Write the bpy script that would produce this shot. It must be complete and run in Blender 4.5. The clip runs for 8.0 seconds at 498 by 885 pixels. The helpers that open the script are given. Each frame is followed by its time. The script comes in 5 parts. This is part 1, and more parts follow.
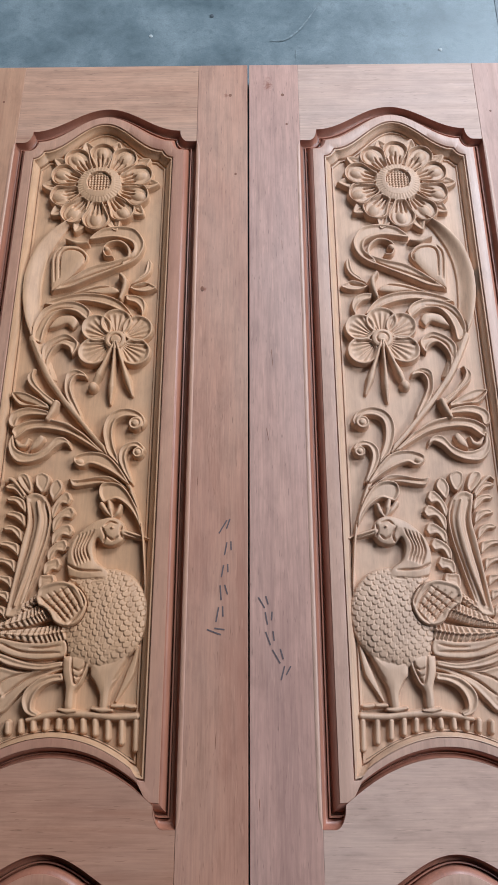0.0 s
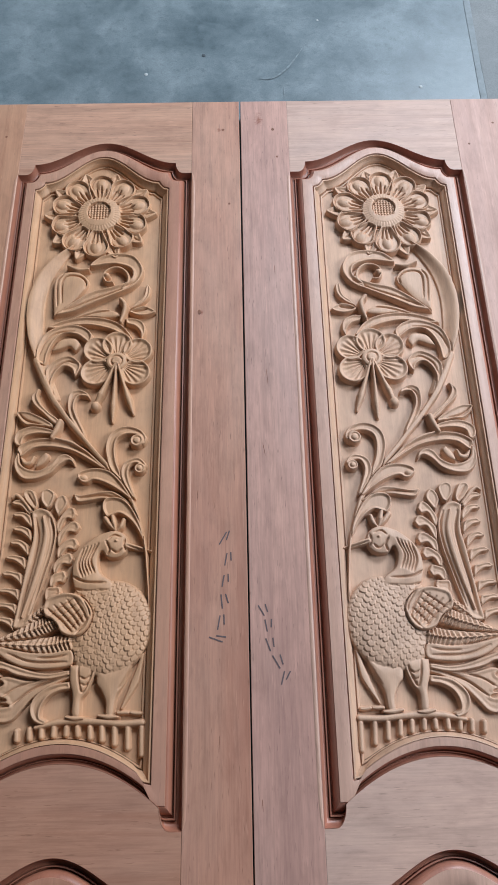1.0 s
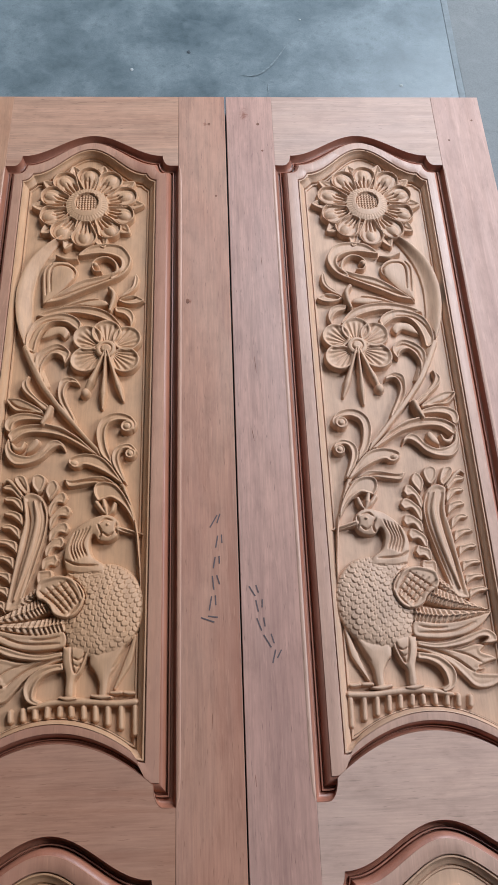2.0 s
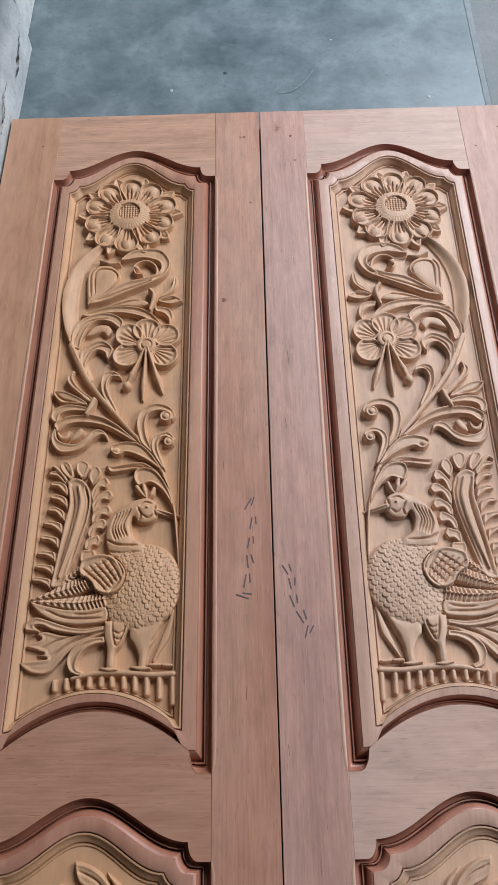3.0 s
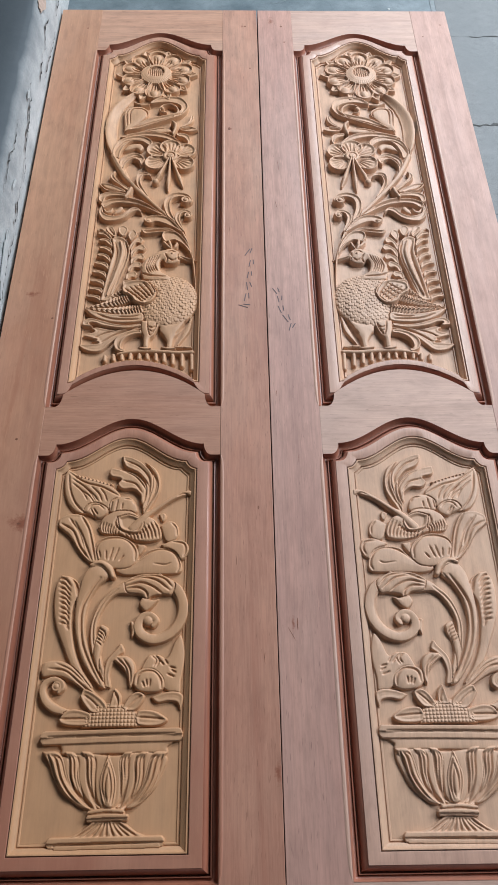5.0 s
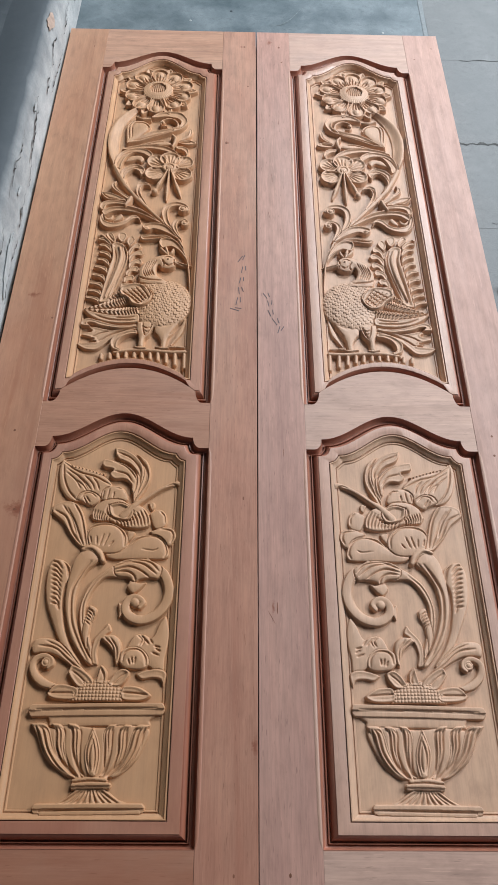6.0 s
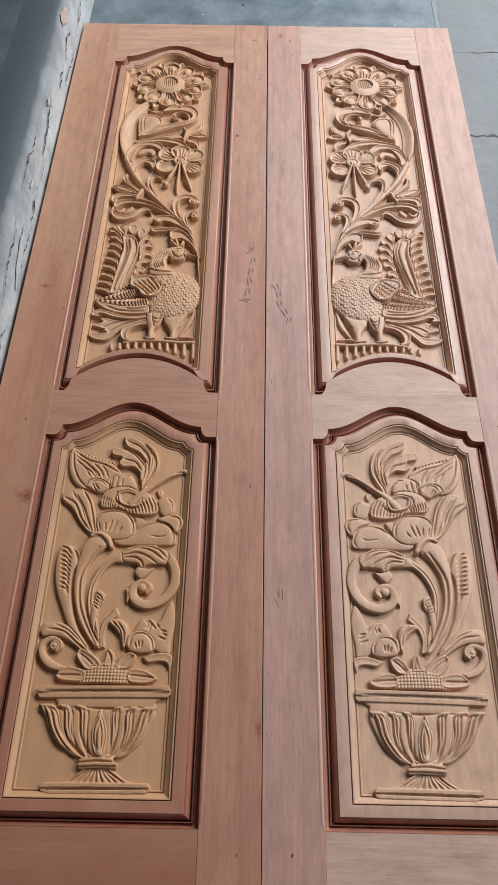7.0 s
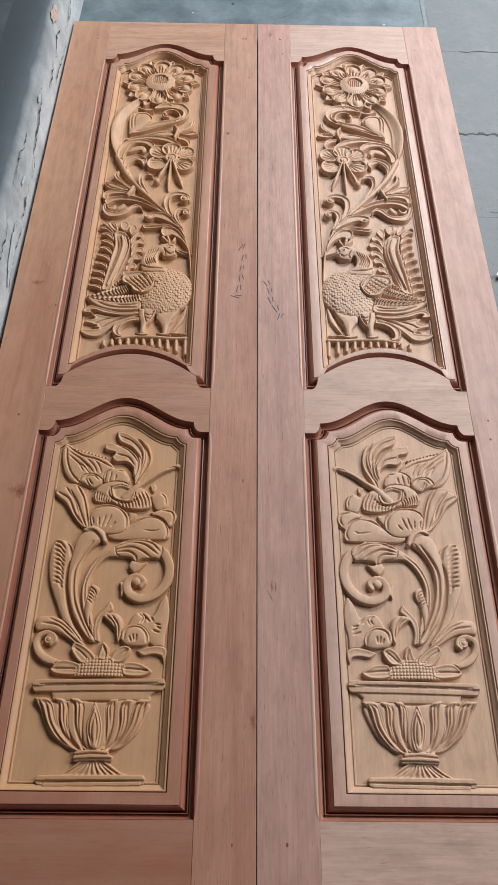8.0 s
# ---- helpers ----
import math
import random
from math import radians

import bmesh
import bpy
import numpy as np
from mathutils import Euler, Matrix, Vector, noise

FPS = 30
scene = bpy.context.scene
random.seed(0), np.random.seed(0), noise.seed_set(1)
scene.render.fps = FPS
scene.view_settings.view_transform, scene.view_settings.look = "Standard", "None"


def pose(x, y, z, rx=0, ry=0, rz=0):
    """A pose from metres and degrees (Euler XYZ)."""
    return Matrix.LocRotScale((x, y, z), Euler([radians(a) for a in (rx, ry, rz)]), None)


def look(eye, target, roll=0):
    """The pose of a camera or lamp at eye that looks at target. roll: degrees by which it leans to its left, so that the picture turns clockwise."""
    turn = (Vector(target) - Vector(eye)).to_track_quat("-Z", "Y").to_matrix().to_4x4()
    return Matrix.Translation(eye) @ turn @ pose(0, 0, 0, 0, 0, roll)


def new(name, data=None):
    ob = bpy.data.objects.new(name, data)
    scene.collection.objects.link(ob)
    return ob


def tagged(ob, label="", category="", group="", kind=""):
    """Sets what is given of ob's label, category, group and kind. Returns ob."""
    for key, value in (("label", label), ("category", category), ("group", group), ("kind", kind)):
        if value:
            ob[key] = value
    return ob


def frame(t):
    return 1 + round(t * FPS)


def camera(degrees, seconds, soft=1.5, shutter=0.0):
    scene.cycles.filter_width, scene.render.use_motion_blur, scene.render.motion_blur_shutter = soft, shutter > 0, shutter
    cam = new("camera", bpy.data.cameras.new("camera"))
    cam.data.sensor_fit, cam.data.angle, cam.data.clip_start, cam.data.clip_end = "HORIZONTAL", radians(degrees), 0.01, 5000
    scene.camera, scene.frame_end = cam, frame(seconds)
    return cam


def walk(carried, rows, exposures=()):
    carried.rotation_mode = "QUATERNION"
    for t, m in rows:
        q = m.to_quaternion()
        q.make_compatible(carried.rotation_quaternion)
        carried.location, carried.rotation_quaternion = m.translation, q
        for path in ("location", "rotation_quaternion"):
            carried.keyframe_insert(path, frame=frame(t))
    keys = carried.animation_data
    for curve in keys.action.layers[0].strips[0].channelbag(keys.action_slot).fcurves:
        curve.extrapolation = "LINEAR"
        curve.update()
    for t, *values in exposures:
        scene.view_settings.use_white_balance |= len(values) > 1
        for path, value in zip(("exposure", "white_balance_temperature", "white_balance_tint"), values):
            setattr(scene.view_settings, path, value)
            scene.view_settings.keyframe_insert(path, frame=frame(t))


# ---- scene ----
cam = camera(37.4, 8.0)
PATH = [
    (0, (0.011, 1.009, 0.999), (-0.011, 1.743, -0.862), -1.7),
    (0.5, (-0.003, 0.992, 1.016), (0.005, 1.742, -0.838), -0.2),
    (1, (-0.005, 0.976, 1.034), (0.011, 1.778, -0.798), 0.3),
    (1.2, (-0.008, 0.965, 1.032), (0.023, 1.762, -0.802), 1.3),
    (2.3, (-0.042, 0.939, 1.04), (0.05, 1.76, -0.782), 4.9),
    (2.5, (-0.05, 0.937, 1.042), (0.017, 1.757, -0.78), 4.0),
    (3, (-0.017, 0.86, 1.049), (-0.044, 1.758, -0.738), -2.7),
    (3.5, (0.014, 0.685, 1.06), (0.005, 1.688, -0.67), -1.6),
    (4, (-0.007, 0.551, 1.095), (-0.033, 1.613, -0.599), -1.9),
    (4.5, (-0.074, 0.363, 1.091), (0.004, 1.369, -0.636), 4.6),
    (5, (-0.057, 0.212, 1.12), (-0.024, 1.206, -0.616), 1.5),
    (5.2, (-0.044, 0.192, 1.142), (-0.005, 1.191, -0.589), 2.6),
    (6.3, (-0.021, 0.14, 1.155), (0.003, 1.181, -0.552), 2.2),
    (6.5, (-0.011, 0.138, 1.158), (0.009, 1.18, -0.55), 2.2),
    (7, (-0.017, 0.129, 1.157), (-0.031, 1.156, -0.559), 0.5),
    (7.5, (-0.016, 0.124, 1.16), (-0.006, 1.167, -0.546), 1.4),
    (8, (-0.022, 0.116, 1.158), (-0.008, 1.145, -0.557), 1.6),
]
walk(cam, [(t, look(eye, target, roll)) for t, eye, target, roll in PATH],
     exposures=((0.0, -0.17, 5760, 11), (1.2, -0.17, 5840, 12), (2.5, -0.21, 5980, 13), (3.5, -0.20, 6150, 13), (4.5, -0.09, 6220, 14), (5.0, 0.04, 6050, 12), (6.5, 0.02, 6330, 13), (8.0, 0.02, 6350, 13)))

# ---------------------------------------------------------------- world, daylight, exposure
world = bpy.data.worlds.new("world")
scene.world = world
world.use_nodes = True
sky = world.node_tree.nodes.new("ShaderNodeTexSky")
sky.sky_type, sky.sun_disc = "NISHITA", False
sky.sun_elevation, sky.sun_rotation = radians(38), radians(40)
world.node_tree.links.new(sky.outputs[0], world.node_tree.nodes["Background"].inputs[0])
world.node_tree.nodes["Background"].inputs[1].default_value = 0.05


def daylight(name, at, target, width, height, power, colour):
    """An area light at an opening of the unseen shed, standing for sky light and for fill."""
    lamp = bpy.data.lights.new(name, "AREA")
    lamp.shape, lamp.size, lamp.size_y, lamp.energy, lamp.color = "RECTANGLE", width, height, power, colour
    ob = new(name, lamp)
    ob.matrix_world = look(at, target)
    return ob


daylight("daylight_front", (1.6, 4.15, 2.75), (0.4, 1.3, 0.0), 1.25, 1.2, 172, (0.925, 0.985, 1.0))
daylight("daylight_side", (3.1, 1.95, 2.3), (0.0, 0.9, 0.0), 1.15, 1.2, 118, (0.945, 0.995, 1.0))
# weak fill added behind the camera; no window is known there
daylight("fill_back", (0.4, -2.35, 1.7), (0.0, 1.0, 0.0), 1.8, 1.6, 1.2, (1.0, 0.97, 0.94))


# ---------------------------------------------------------------- materials
class Nodes:
    """A short hand for building one node material."""

    def __init__(self, name):
        self.mat = bpy.data.materials.new(name)
        self.mat.use_nodes = True
        self.tree = self.mat.node_tree
        self.out = self.tree.nodes["Principled BSDF"]

    def add(self, kind, values=None, operation="", blend=""):
        node = self.tree.nodes.new(kind)
        if operation:
            node.operation = operation
        if blend:
            node.data_type, node.blend_type = "RGBA", blend
        for key, value in (values or {}).items():
            if isinstance(value, bpy.types.NodeSocket):
                self.tree.links.new(value, node.inputs[key])
            else:
                node.inputs[key].default_value = value
        return node

    def coords(self, scale, rot=(0, 0, 0)):
        co = self.add("ShaderNodeTexCoord")
        return self.add("ShaderNodeMapping", {"Vector": co.outputs["Object"], "Scale": scale, "Rotation": rot}).outputs[0]

    def noise(self, vec, scale, detail=4.0, rough=0.55, distort=0.0):
        return self.add("ShaderNodeTexNoise", {"Vector": vec, "Scale": scale, "Detail": detail, "Roughness": rough, "Distortion": distort}).outputs[0]

    def ramp(self, fac, stops):
        node = self.add("ShaderNodeValToRGB", {"Fac": fac})
        el = node.color_ramp.elements
        while len(el) < len(stops):
            el.new(0.5)
        for e, (pos, col) in zip(el, stops):
            e.position, e.color = pos, (*col, 1.0) if len(col) == 3 else col
        return node.outputs[0]

    def mix(self, fac, a, b, blend="MIX"):
        node = self.add("ShaderNodeMix", blend=blend)
        for key, value in ((0, fac), (6, a), (7, b)):
            if isinstance(value, bpy.types.NodeSocket):
                self.tree.links.new(value, node.inputs[key])
            else:
                node.inputs[key].default_value = (*value, 1.0) if isinstance(value, tuple) else value
        return node.outputs[2]

    def finish(self, colour, rough, height=None, strength=0.3, distance=0.001, spec=0.4):
        for key, value in (("Base Color", colour), ("Roughness", rough), ("Specular IOR Level", spec)):
            if isinstance(value, bpy.types.NodeSocket):
                self.tree.links.new(value, self.out.inputs[key])
            else:
                self.out.inputs[key].default_value = (*value, 1.0) if isinstance(value, tuple) else value
        if height is not None:
            bump = self.add("ShaderNodeBump", {"Height": height, "Strength": strength, "Distance": distance})
            self.tree.links.new(bump.outputs[0], self.out.inputs["Normal"])
        return self.mat


def scaled(c, k):
    return tuple(v * k for v in c)


def wood(name, base, along="y", contrast=1.0, tint=(0.30, 0.13, 0.09), tint_amount=0.35, rough=0.5, seed=0.0, pores=True, stains=(), redden_dim=0.0):
    """Freshly planed hardwood: broad colour drift, streaked grain, short dark pores, faint saw relief."""
    n = Nodes(name)
    ax = (1.0, 0.045, 1.0) if along == "y" else (0.045, 1.0, 1.0)
    vec = n.coords(ax)
    shift = n.add("ShaderNodeVectorMath", {0: vec, 1: (seed, seed * 1.7, seed * 0.3)}, operation="ADD").outputs[0]
    plain = n.coords((1.0, 0.35, 1.0) if along == "y" else (0.35, 1.0, 1.0))
    plain = n.add("ShaderNodeVectorMath", {0: plain, 1: (seed * 2.3, seed, 0.0)}, operation="ADD").outputs[0]
    broad = n.noise(plain, 7.0, 6.0, 0.62, 0.5)
    streak = n.noise(shift, 90.0, 5.0, 0.62, 0.25)
    fine = n.noise(shift, 420.0, 3.0, 0.6)
    col = n.ramp(streak, [(0.28, scaled(base, 1.0 - 0.19 * contrast)), (0.5, base), (0.74, scaled(base, 1.0 + 0.12 * contrast))])
    col = n.mix(n.ramp(broad, [(0.38, (0, 0, 0)), (0.7, (tint_amount,) * 3)]), col, tint)
    col = n.mix(0.20 * contrast, col, n.ramp(fine, [(0.3, scaled(base, 0.55)), (0.6, scaled(base, 1.25))]))
    mottle = n.noise(plain, 46.0, 6.0, 0.68, 0.3)
    col = n.mix(1.0, col, n.ramp(mottle, [(0.32, (0.84, 0.83, 0.83)), (0.5, (1.0, 1.0, 1.0)), (0.68, (1.08, 1.08, 1.08))]), "MULTIPLY")
    haze = n.noise(plain, 3.1, 5.0, 0.6, 0.8)
    grey = sum(base) / 3
    col = n.mix(n.ramp(haze, [(0.48, (0, 0, 0)), (0.68, (0.25, 0.25, 0.25))]), col, tuple(0.55 * v * 1.1 + 0.45 * grey * 1.12 for v in base))
    dark = n.noise(shift, 23.0, 4.0, 0.6, 0.6)
    col = n.mix(n.ramp(dark, [(0.56, (0, 0, 0)), (0.74, (0.5, 0.5, 0.5))]), col, scaled(tint, 0.72))
    if pores:
        px = n.coords((1.0, 0.09, 1.0) if along == "y" else (0.09, 1.0, 1.0))
        dots = n.noise(px, 520.0, 2.0, 0.5)
        mask = n.ramp(dots, [(0.66, (0, 0, 0)), (0.74, (min(0.8, 0.48 * contrast),) * 3)])
        col = n.mix(mask, col, scaled(base, 0.36))
        pale = n.ramp(n.noise(px, 310.0, 2.0, 0.5), [(0.64, (0, 0, 0)), (0.72, (0.35, 0.35, 0.35))])
        col = n.mix(pale, col, scaled(base, 1.35))
    co = n.add("ShaderNodeTexCoord").outputs["Object"]
    if redden_dim:
        # redder wood towards the foot, with the fall-off of daylight darkened into the colour
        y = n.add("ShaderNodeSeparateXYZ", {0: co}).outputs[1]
        foot_red_shade = n.add("ShaderNodeMapRange", {0: y, 1: 1.5, 2: 0.1, 3: 0.0, 4: redden_dim}).outputs[0]
        col = n.mix(n.mix(1.0, foot_red_shade, n.ramp(broad, [(0.25, (0.6, 0.6, 0.6)), (0.7, (1.0, 1.0, 1.0))]), "MULTIPLY"), col, scaled(tint, 0.92))
    for x, y, rx, ry in stains:
        # soft dark burr round a knot
        off = n.add("ShaderNodeVectorMath", {0: co, 1: (x, y, 0.04)}, operation="SUBTRACT").outputs[0]
        off = n.add("ShaderNodeVectorMath", {0: off, 1: (1 / rx, 1 / ry, 1.0)}, operation="MULTIPLY").outputs[0]
        far = n.add("ShaderNodeVectorMath", {0: off}, operation="LENGTH").outputs["Value"]
        ragged = n.add("ShaderNodeMath", {0: n.noise(co, 160.0, 4.0, 0.6), 1: 1.1}, operation="MULTIPLY").outputs[0]
        sum_ = n.add("ShaderNodeMath", {0: far, 1: ragged}, operation="ADD").outputs[0]
        col = n.mix(n.ramp(sum_, [(0.6, (0.92, 0.92, 0.92)), (1.1, (0, 0, 0))]), col, (0.23, 0.072, 0.038))
    # thumb dirt and planing patches
    dirt = n.noise(n.coords((1, 1, 1)), 17.0, 5.0, 0.7)
    col = n.mix(n.ramp(dirt, [(0.5, (0, 0, 0)), (0.75, (0.22, 0.22, 0.22))]), col, scaled(base, 0.72))
    rr = n.ramp(streak, [(0.2, (rough + 0.1,) * 3), (0.8, (rough - 0.06,) * 3)])
    height = n.mix(0.5, fine, streak)
    return n.finish(col, rr, height, 0.22, 0.0006, 0.45)


def cement(name, dark, mid, light, rough_low, rough_high, scale=1.0, specks=0.2):
    """Trowelled cement: clouded tone at two scales, fine grit, scuffs, uneven polish."""
    n = Nodes(name)
    vec = n.coords((1, 1, 1))
    cloud = n.noise(vec, 5.2 * scale, 7.0, 0.68, 0.15)
    patch = n.noise(vec, 17.0 * scale, 5.0, 0.65, 0.3)
    grit = n.noise(vec, 330.0, 3.0, 0.6)
    col = n.ramp(cloud, [(0.34, dark), (0.5, mid), (0.66, light)])
    col = n.mix(n.ramp(patch, [(0.4, (0, 0, 0)), (0.62, (0.4, 0.4, 0.4))]), col, mid)
    spots = n.noise(vec, 62.0, 4.0, 0.7)
    col = n.mix(n.ramp(spots, [(0.30, (0.45, 0.45, 0.45)), (0.46, (0, 0, 0))]), col, scaled(dark, 0.8))
    col = n.mix(n.ramp(grit, [(0.35, (specks,) * 3), (0.6, (0, 0, 0))]), col, scaled(dark, 0.6))
    stain = n.noise(vec, 9.0, 2.0, 0.5, 1.4)
    col = n.mix(n.ramp(stain, [(0.62, (0, 0, 0)), (0.72, (0.25, 0.25, 0.25))]), col, scaled(light, 1.15))
    rr = n.ramp(cloud, [(0.3, (rough_low,) * 3), (0.7, (rough_high,) * 3)])
    return n.finish(col, rr, n.mix(0.4, patch, grit), 0.18, 0.002, 0.5)


def plain(name, colour, rough=0.6, vary=0.12, scale=30.0, spec=0.4, bump=0.15):
    n = Nodes(name)
    vec = n.coords((1, 1, 1))
    a, b = n.noise(vec, scale, 5.0, 0.6), n.noise(vec, scale * 9, 3.0, 0.6)
    col = n.ramp(a, [(0.3, scaled(colour, 1 - vary)), (0.7, scaled(colour, 1 + vary))])
    return n.finish(n.mix(0.1, col, b, "MULTIPLY"), rough, b, bump, 0.001, spec)


ROSE = wood("rose_brown_wood", (0.455, 0.245, 0.165), "y", 1.3, (0.35, 0.125, 0.078), 0.55, 0.46, 3.0, stains=((0.2325, 0.318, 0.012, 0.036), (0.171, 1.64, 0.008, 0.011), (0.2, 2.03, 0.009, 0.010)), redden_dim=0.45)
PLUM = wood("plum_grey_wood", (0.47, 0.272, 0.21), "y", 1.5, (0.36, 0.19, 0.155), 0.55, 0.46, 9.0, stains=((-0.2045, 2.055, 0.018, 0.034), (-0.214, 0.52, 0.007, 0.026)), redden_dim=0.3)
EDGE_L = wood("warm_brown_wood", (0.47, 0.258, 0.155), "y", 0.7, (0.34, 0.115, 0.063), 0.3, 0.46, 14.0, stains=((-0.1625, 0.685, 0.052, 0.034), (-0.2075, 1.16, 0.032, 0.016)), redden_dim=1.0)
EDGE_R = wood("pale_pink_wood", (0.48, 0.295, 0.235), "y", 0.7, (0.45, 0.255, 0.2), 0.5, 0.58, 21.0, redden_dim=0.3)
RAIL_L = wood("tan_rail_wood", (0.48, 0.272, 0.178), "x", 1.5, (0.32, 0.112, 0.06), 0.3, 0.46, 5.0, redden_dim=0.9)
RAIL_R = wood("pale_rail_wood", (0.50, 0.325, 0.25), "x", 1.0, (0.46, 0.28, 0.22), 0.35, 0.56, 11.0)
CARVE_L = wood("golden_carving_wood", (0.535, 0.306, 0.168), "y", 0.7, (0.50, 0.255, 0.118), 0.35, 0.55, 2.0, False, redden_dim=0.8)
CARVE_R = wood("cream_carving_wood", (0.55, 0.342, 0.222), "y", 0.7, (0.48, 0.29, 0.19), 0.35, 0.52, 7.0, False)
MOULD_L = wood("red_moulding_wood", (0.36, 0.15, 0.09), "y", 0.7, (0.27, 0.08, 0.046), 0.45, 0.40, 4.0, redden_dim=0.5)
MOULD_R = wood("pink_moulding_wood", (0.375, 0.158, 0.102), "y", 0.7, (0.31, 0.105, 0.064), 0.45, 0.38, 8.0)
LEDGE_L = wood("tan_ledge_wood", (0.47, 0.255, 0.165), "y", 0.7, (0.38, 0.14, 0.085), 0.35, 0.42, 6.0, redden_dim=0.8)
LEDGE_R = wood("pink_ledge_wood", (0.50, 0.305, 0.225), "y", 0.7, (0.45, 0.25, 0.19), 0.35, 0.42, 12.0)
FLOOR = cement("blue_grey_cement", (0.065, 0.093, 0.106), (0.126, 0.162, 0.178), (0.205, 0.246, 0.262), 0.34, 0.52, 1.6)
SLAB = cement("grey_screed", (0.112, 0.124, 0.126), (0.155, 0.165, 0.166), (0.205, 0.213, 0.212), 0.55, 0.7, 1.4, 0.35)
TREAD = cement("dark_cement", (0.034, 0.044, 0.052), (0.056, 0.069, 0.079), (0.09, 0.105, 0.115), 0.65, 0.8, 1.8)
WHITEWASH = cement("flaking_whitewash", (0.38, 0.40, 0.40), (0.52, 0.53, 0.525), (0.60, 0.605, 0.59), 0.7, 0.85, 6.0, 0.4)


def worn_whitewash():
    """The riser's whitewash, rubbed off the nosing down to dark cement."""
    mat = cement("rubbed_whitewash", (0.38, 0.40, 0.40), (0.52, 0.53, 0.525), (0.60, 0.605, 0.59), 0.7, 0.85, 6.0, 0.4)
    n = Nodes("unused")
    n.mat, n.tree = mat, mat.node_tree
    n.out = n.tree.nodes["Principled BSDF"]
    old = n.out.inputs["Base Color"].links[0].from_socket
    co = n.add("ShaderNodeTexCoord").outputs["Object"]
    x = n.add("ShaderNodeSeparateXYZ", {0: co}).outputs[0]
    ragged = n.noise(co, 5.0, 4.0, 0.6)
    edge = n.add("ShaderNodeMath", {0: ragged, 1: 0.03}, operation="MULTIPLY").outputs[0]
    far = n.add("ShaderNodeMath", {0: edge, 1: x}, operation="SUBTRACT").outputs[0]
    mask = n.add("ShaderNodeMapRange", {0: far, 1: 0.511, 2: 0.538}).outputs[0]
    n.tree.links.new(n.mix(mask, old, (0.056, 0.069, 0.079)), n.out.inputs["Base Color"])
    return mat


RUBBED = worn_whitewash()
# unseen surfaces, set this dark to keep bounced light off the doors
DARK_WALL = plain("unseen_dark_wall", (0.09, 0.085, 0.08), 0.85, 0.12, 2.5)
DARK_CEILING = plain("unseen_dark_ceiling", (0.07, 0.066, 0.063), 0.9, 0.1, 1.5)
GRIME = plain("crack_grime", (0.085, 0.088, 0.085), 0.9, 0.4, 90.0)
CRACK = plain("dark_crack", (0.03, 0.03, 0.03), 0.9)
CHIP = plain("bare_brick_chip", (0.42, 0.31, 0.25), 0.9, 0.25, 60.0)
PENCIL = plain("pencil_graphite", (0.12, 0.085, 0.085), 0.6, 0.2, 200.0)
KNOT = plain("dark_knot", (0.20, 0.08, 0.045), 0.55, 0.4, 150.0)
SCUFF = plain("pale_scuff", (0.40, 0.42, 0.42), 0.7, 0.15, 80.0)
DUST = plain("cement_dust", (0.185, 0.22, 0.235), 0.75, 0.3, 120.0)
MORTAR = plain("pale_mortar", (0.205, 0.23, 0.24), 0.7, 0.2, 60.0)
PAPER = plain("white_paper_scrap", (0.8, 0.8, 0.78), 0.8, 0.05)


# ---------------------------------------------------------------- mesh helpers
def mesh_of(name, verts, faces, mat, smooth=False):
    me = bpy.data.meshes.new(name)
    me.from_pydata([tuple(v) for v in verts], [], [tuple(f) for f in faces])
    me.materials.append(mat)
    if smooth:
        me.polygons.foreach_set("use_smooth", [True] * len(me.polygons))
    me.update()
    return me


def part(name, data, material, parent, label=""):
    """Links a bmesh or a mesh as one object under a thing or a part."""
    if isinstance(data, bmesh.types.BMesh):
        bm, data = data, bpy.data.meshes.new(name)
        bm.to_mesh(data)
        bm.free()
        data.materials.append(material)
    ob = new(name, data)
    ob.parent = parent
    return tagged(ob, label)


def box(x0, x1, y0, y1, z0, z1, bevel=0.0, segments=2):
    bm = bmesh.new()
    m = Matrix.LocRotScale(((x0 + x1) / 2, (y0 + y1) / 2, (z0 + z1) / 2), None, (x1 - x0, y1 - y0, z1 - z0))
    bmesh.ops.create_cube(bm, size=1.0, matrix=m)
    if bevel:
        bmesh.ops.bevel(bm, geom=bm.edges[:], offset=bevel, segments=segments, affect="EDGES", profile=0.5)
    return bm


def slab(points, z0, z1):
    """A flat board of any outline."""
    bm = bmesh.new()
    low = [bm.verts.new((x, y, z0)) for x, y in points]
    high = [bm.verts.new((x, y, z1)) for x, y in points]
    bm.faces.new(high)
    bm.faces.new(low[::-1])
    for k in range(len(points)):
        j = (k + 1) % len(points)
        bm.faces.new((low[k], low[j], high[j], high[k]))
    bmesh.ops.recalc_face_normals(bm, faces=bm.faces[:])
    bmesh.ops.triangulate(bm, faces=[f for f in bm.faces if len(f.verts) > 4])
    return bm


def catmull(points, count):
    p = np.array(points, float)
    p = np.vstack([2 * p[0] - p[1], p, 2 * p[-1] - p[-2]])
    seg = len(p) - 3
    s = np.linspace(0, seg - 1e-6, count)
    i, f = s.astype(int), (s - s.astype(int))[:, None]
    a, b, c, d = p[i], p[i + 1], p[i + 2], p[i + 3]
    return 0.5 * (2 * b + (c - a) * f + (2 * a - 5 * b + 4 * c - d) * f**2 + (3 * b - a - 3 * c + d) * f**3)


def structure(name, bm, mat, label, category):
    me = bpy.data.meshes.new(name)
    bm.to_mesh(me)
    bm.free()
    me.materials.append(mat)
    return tagged(new(name, me), label, category, kind="structure")


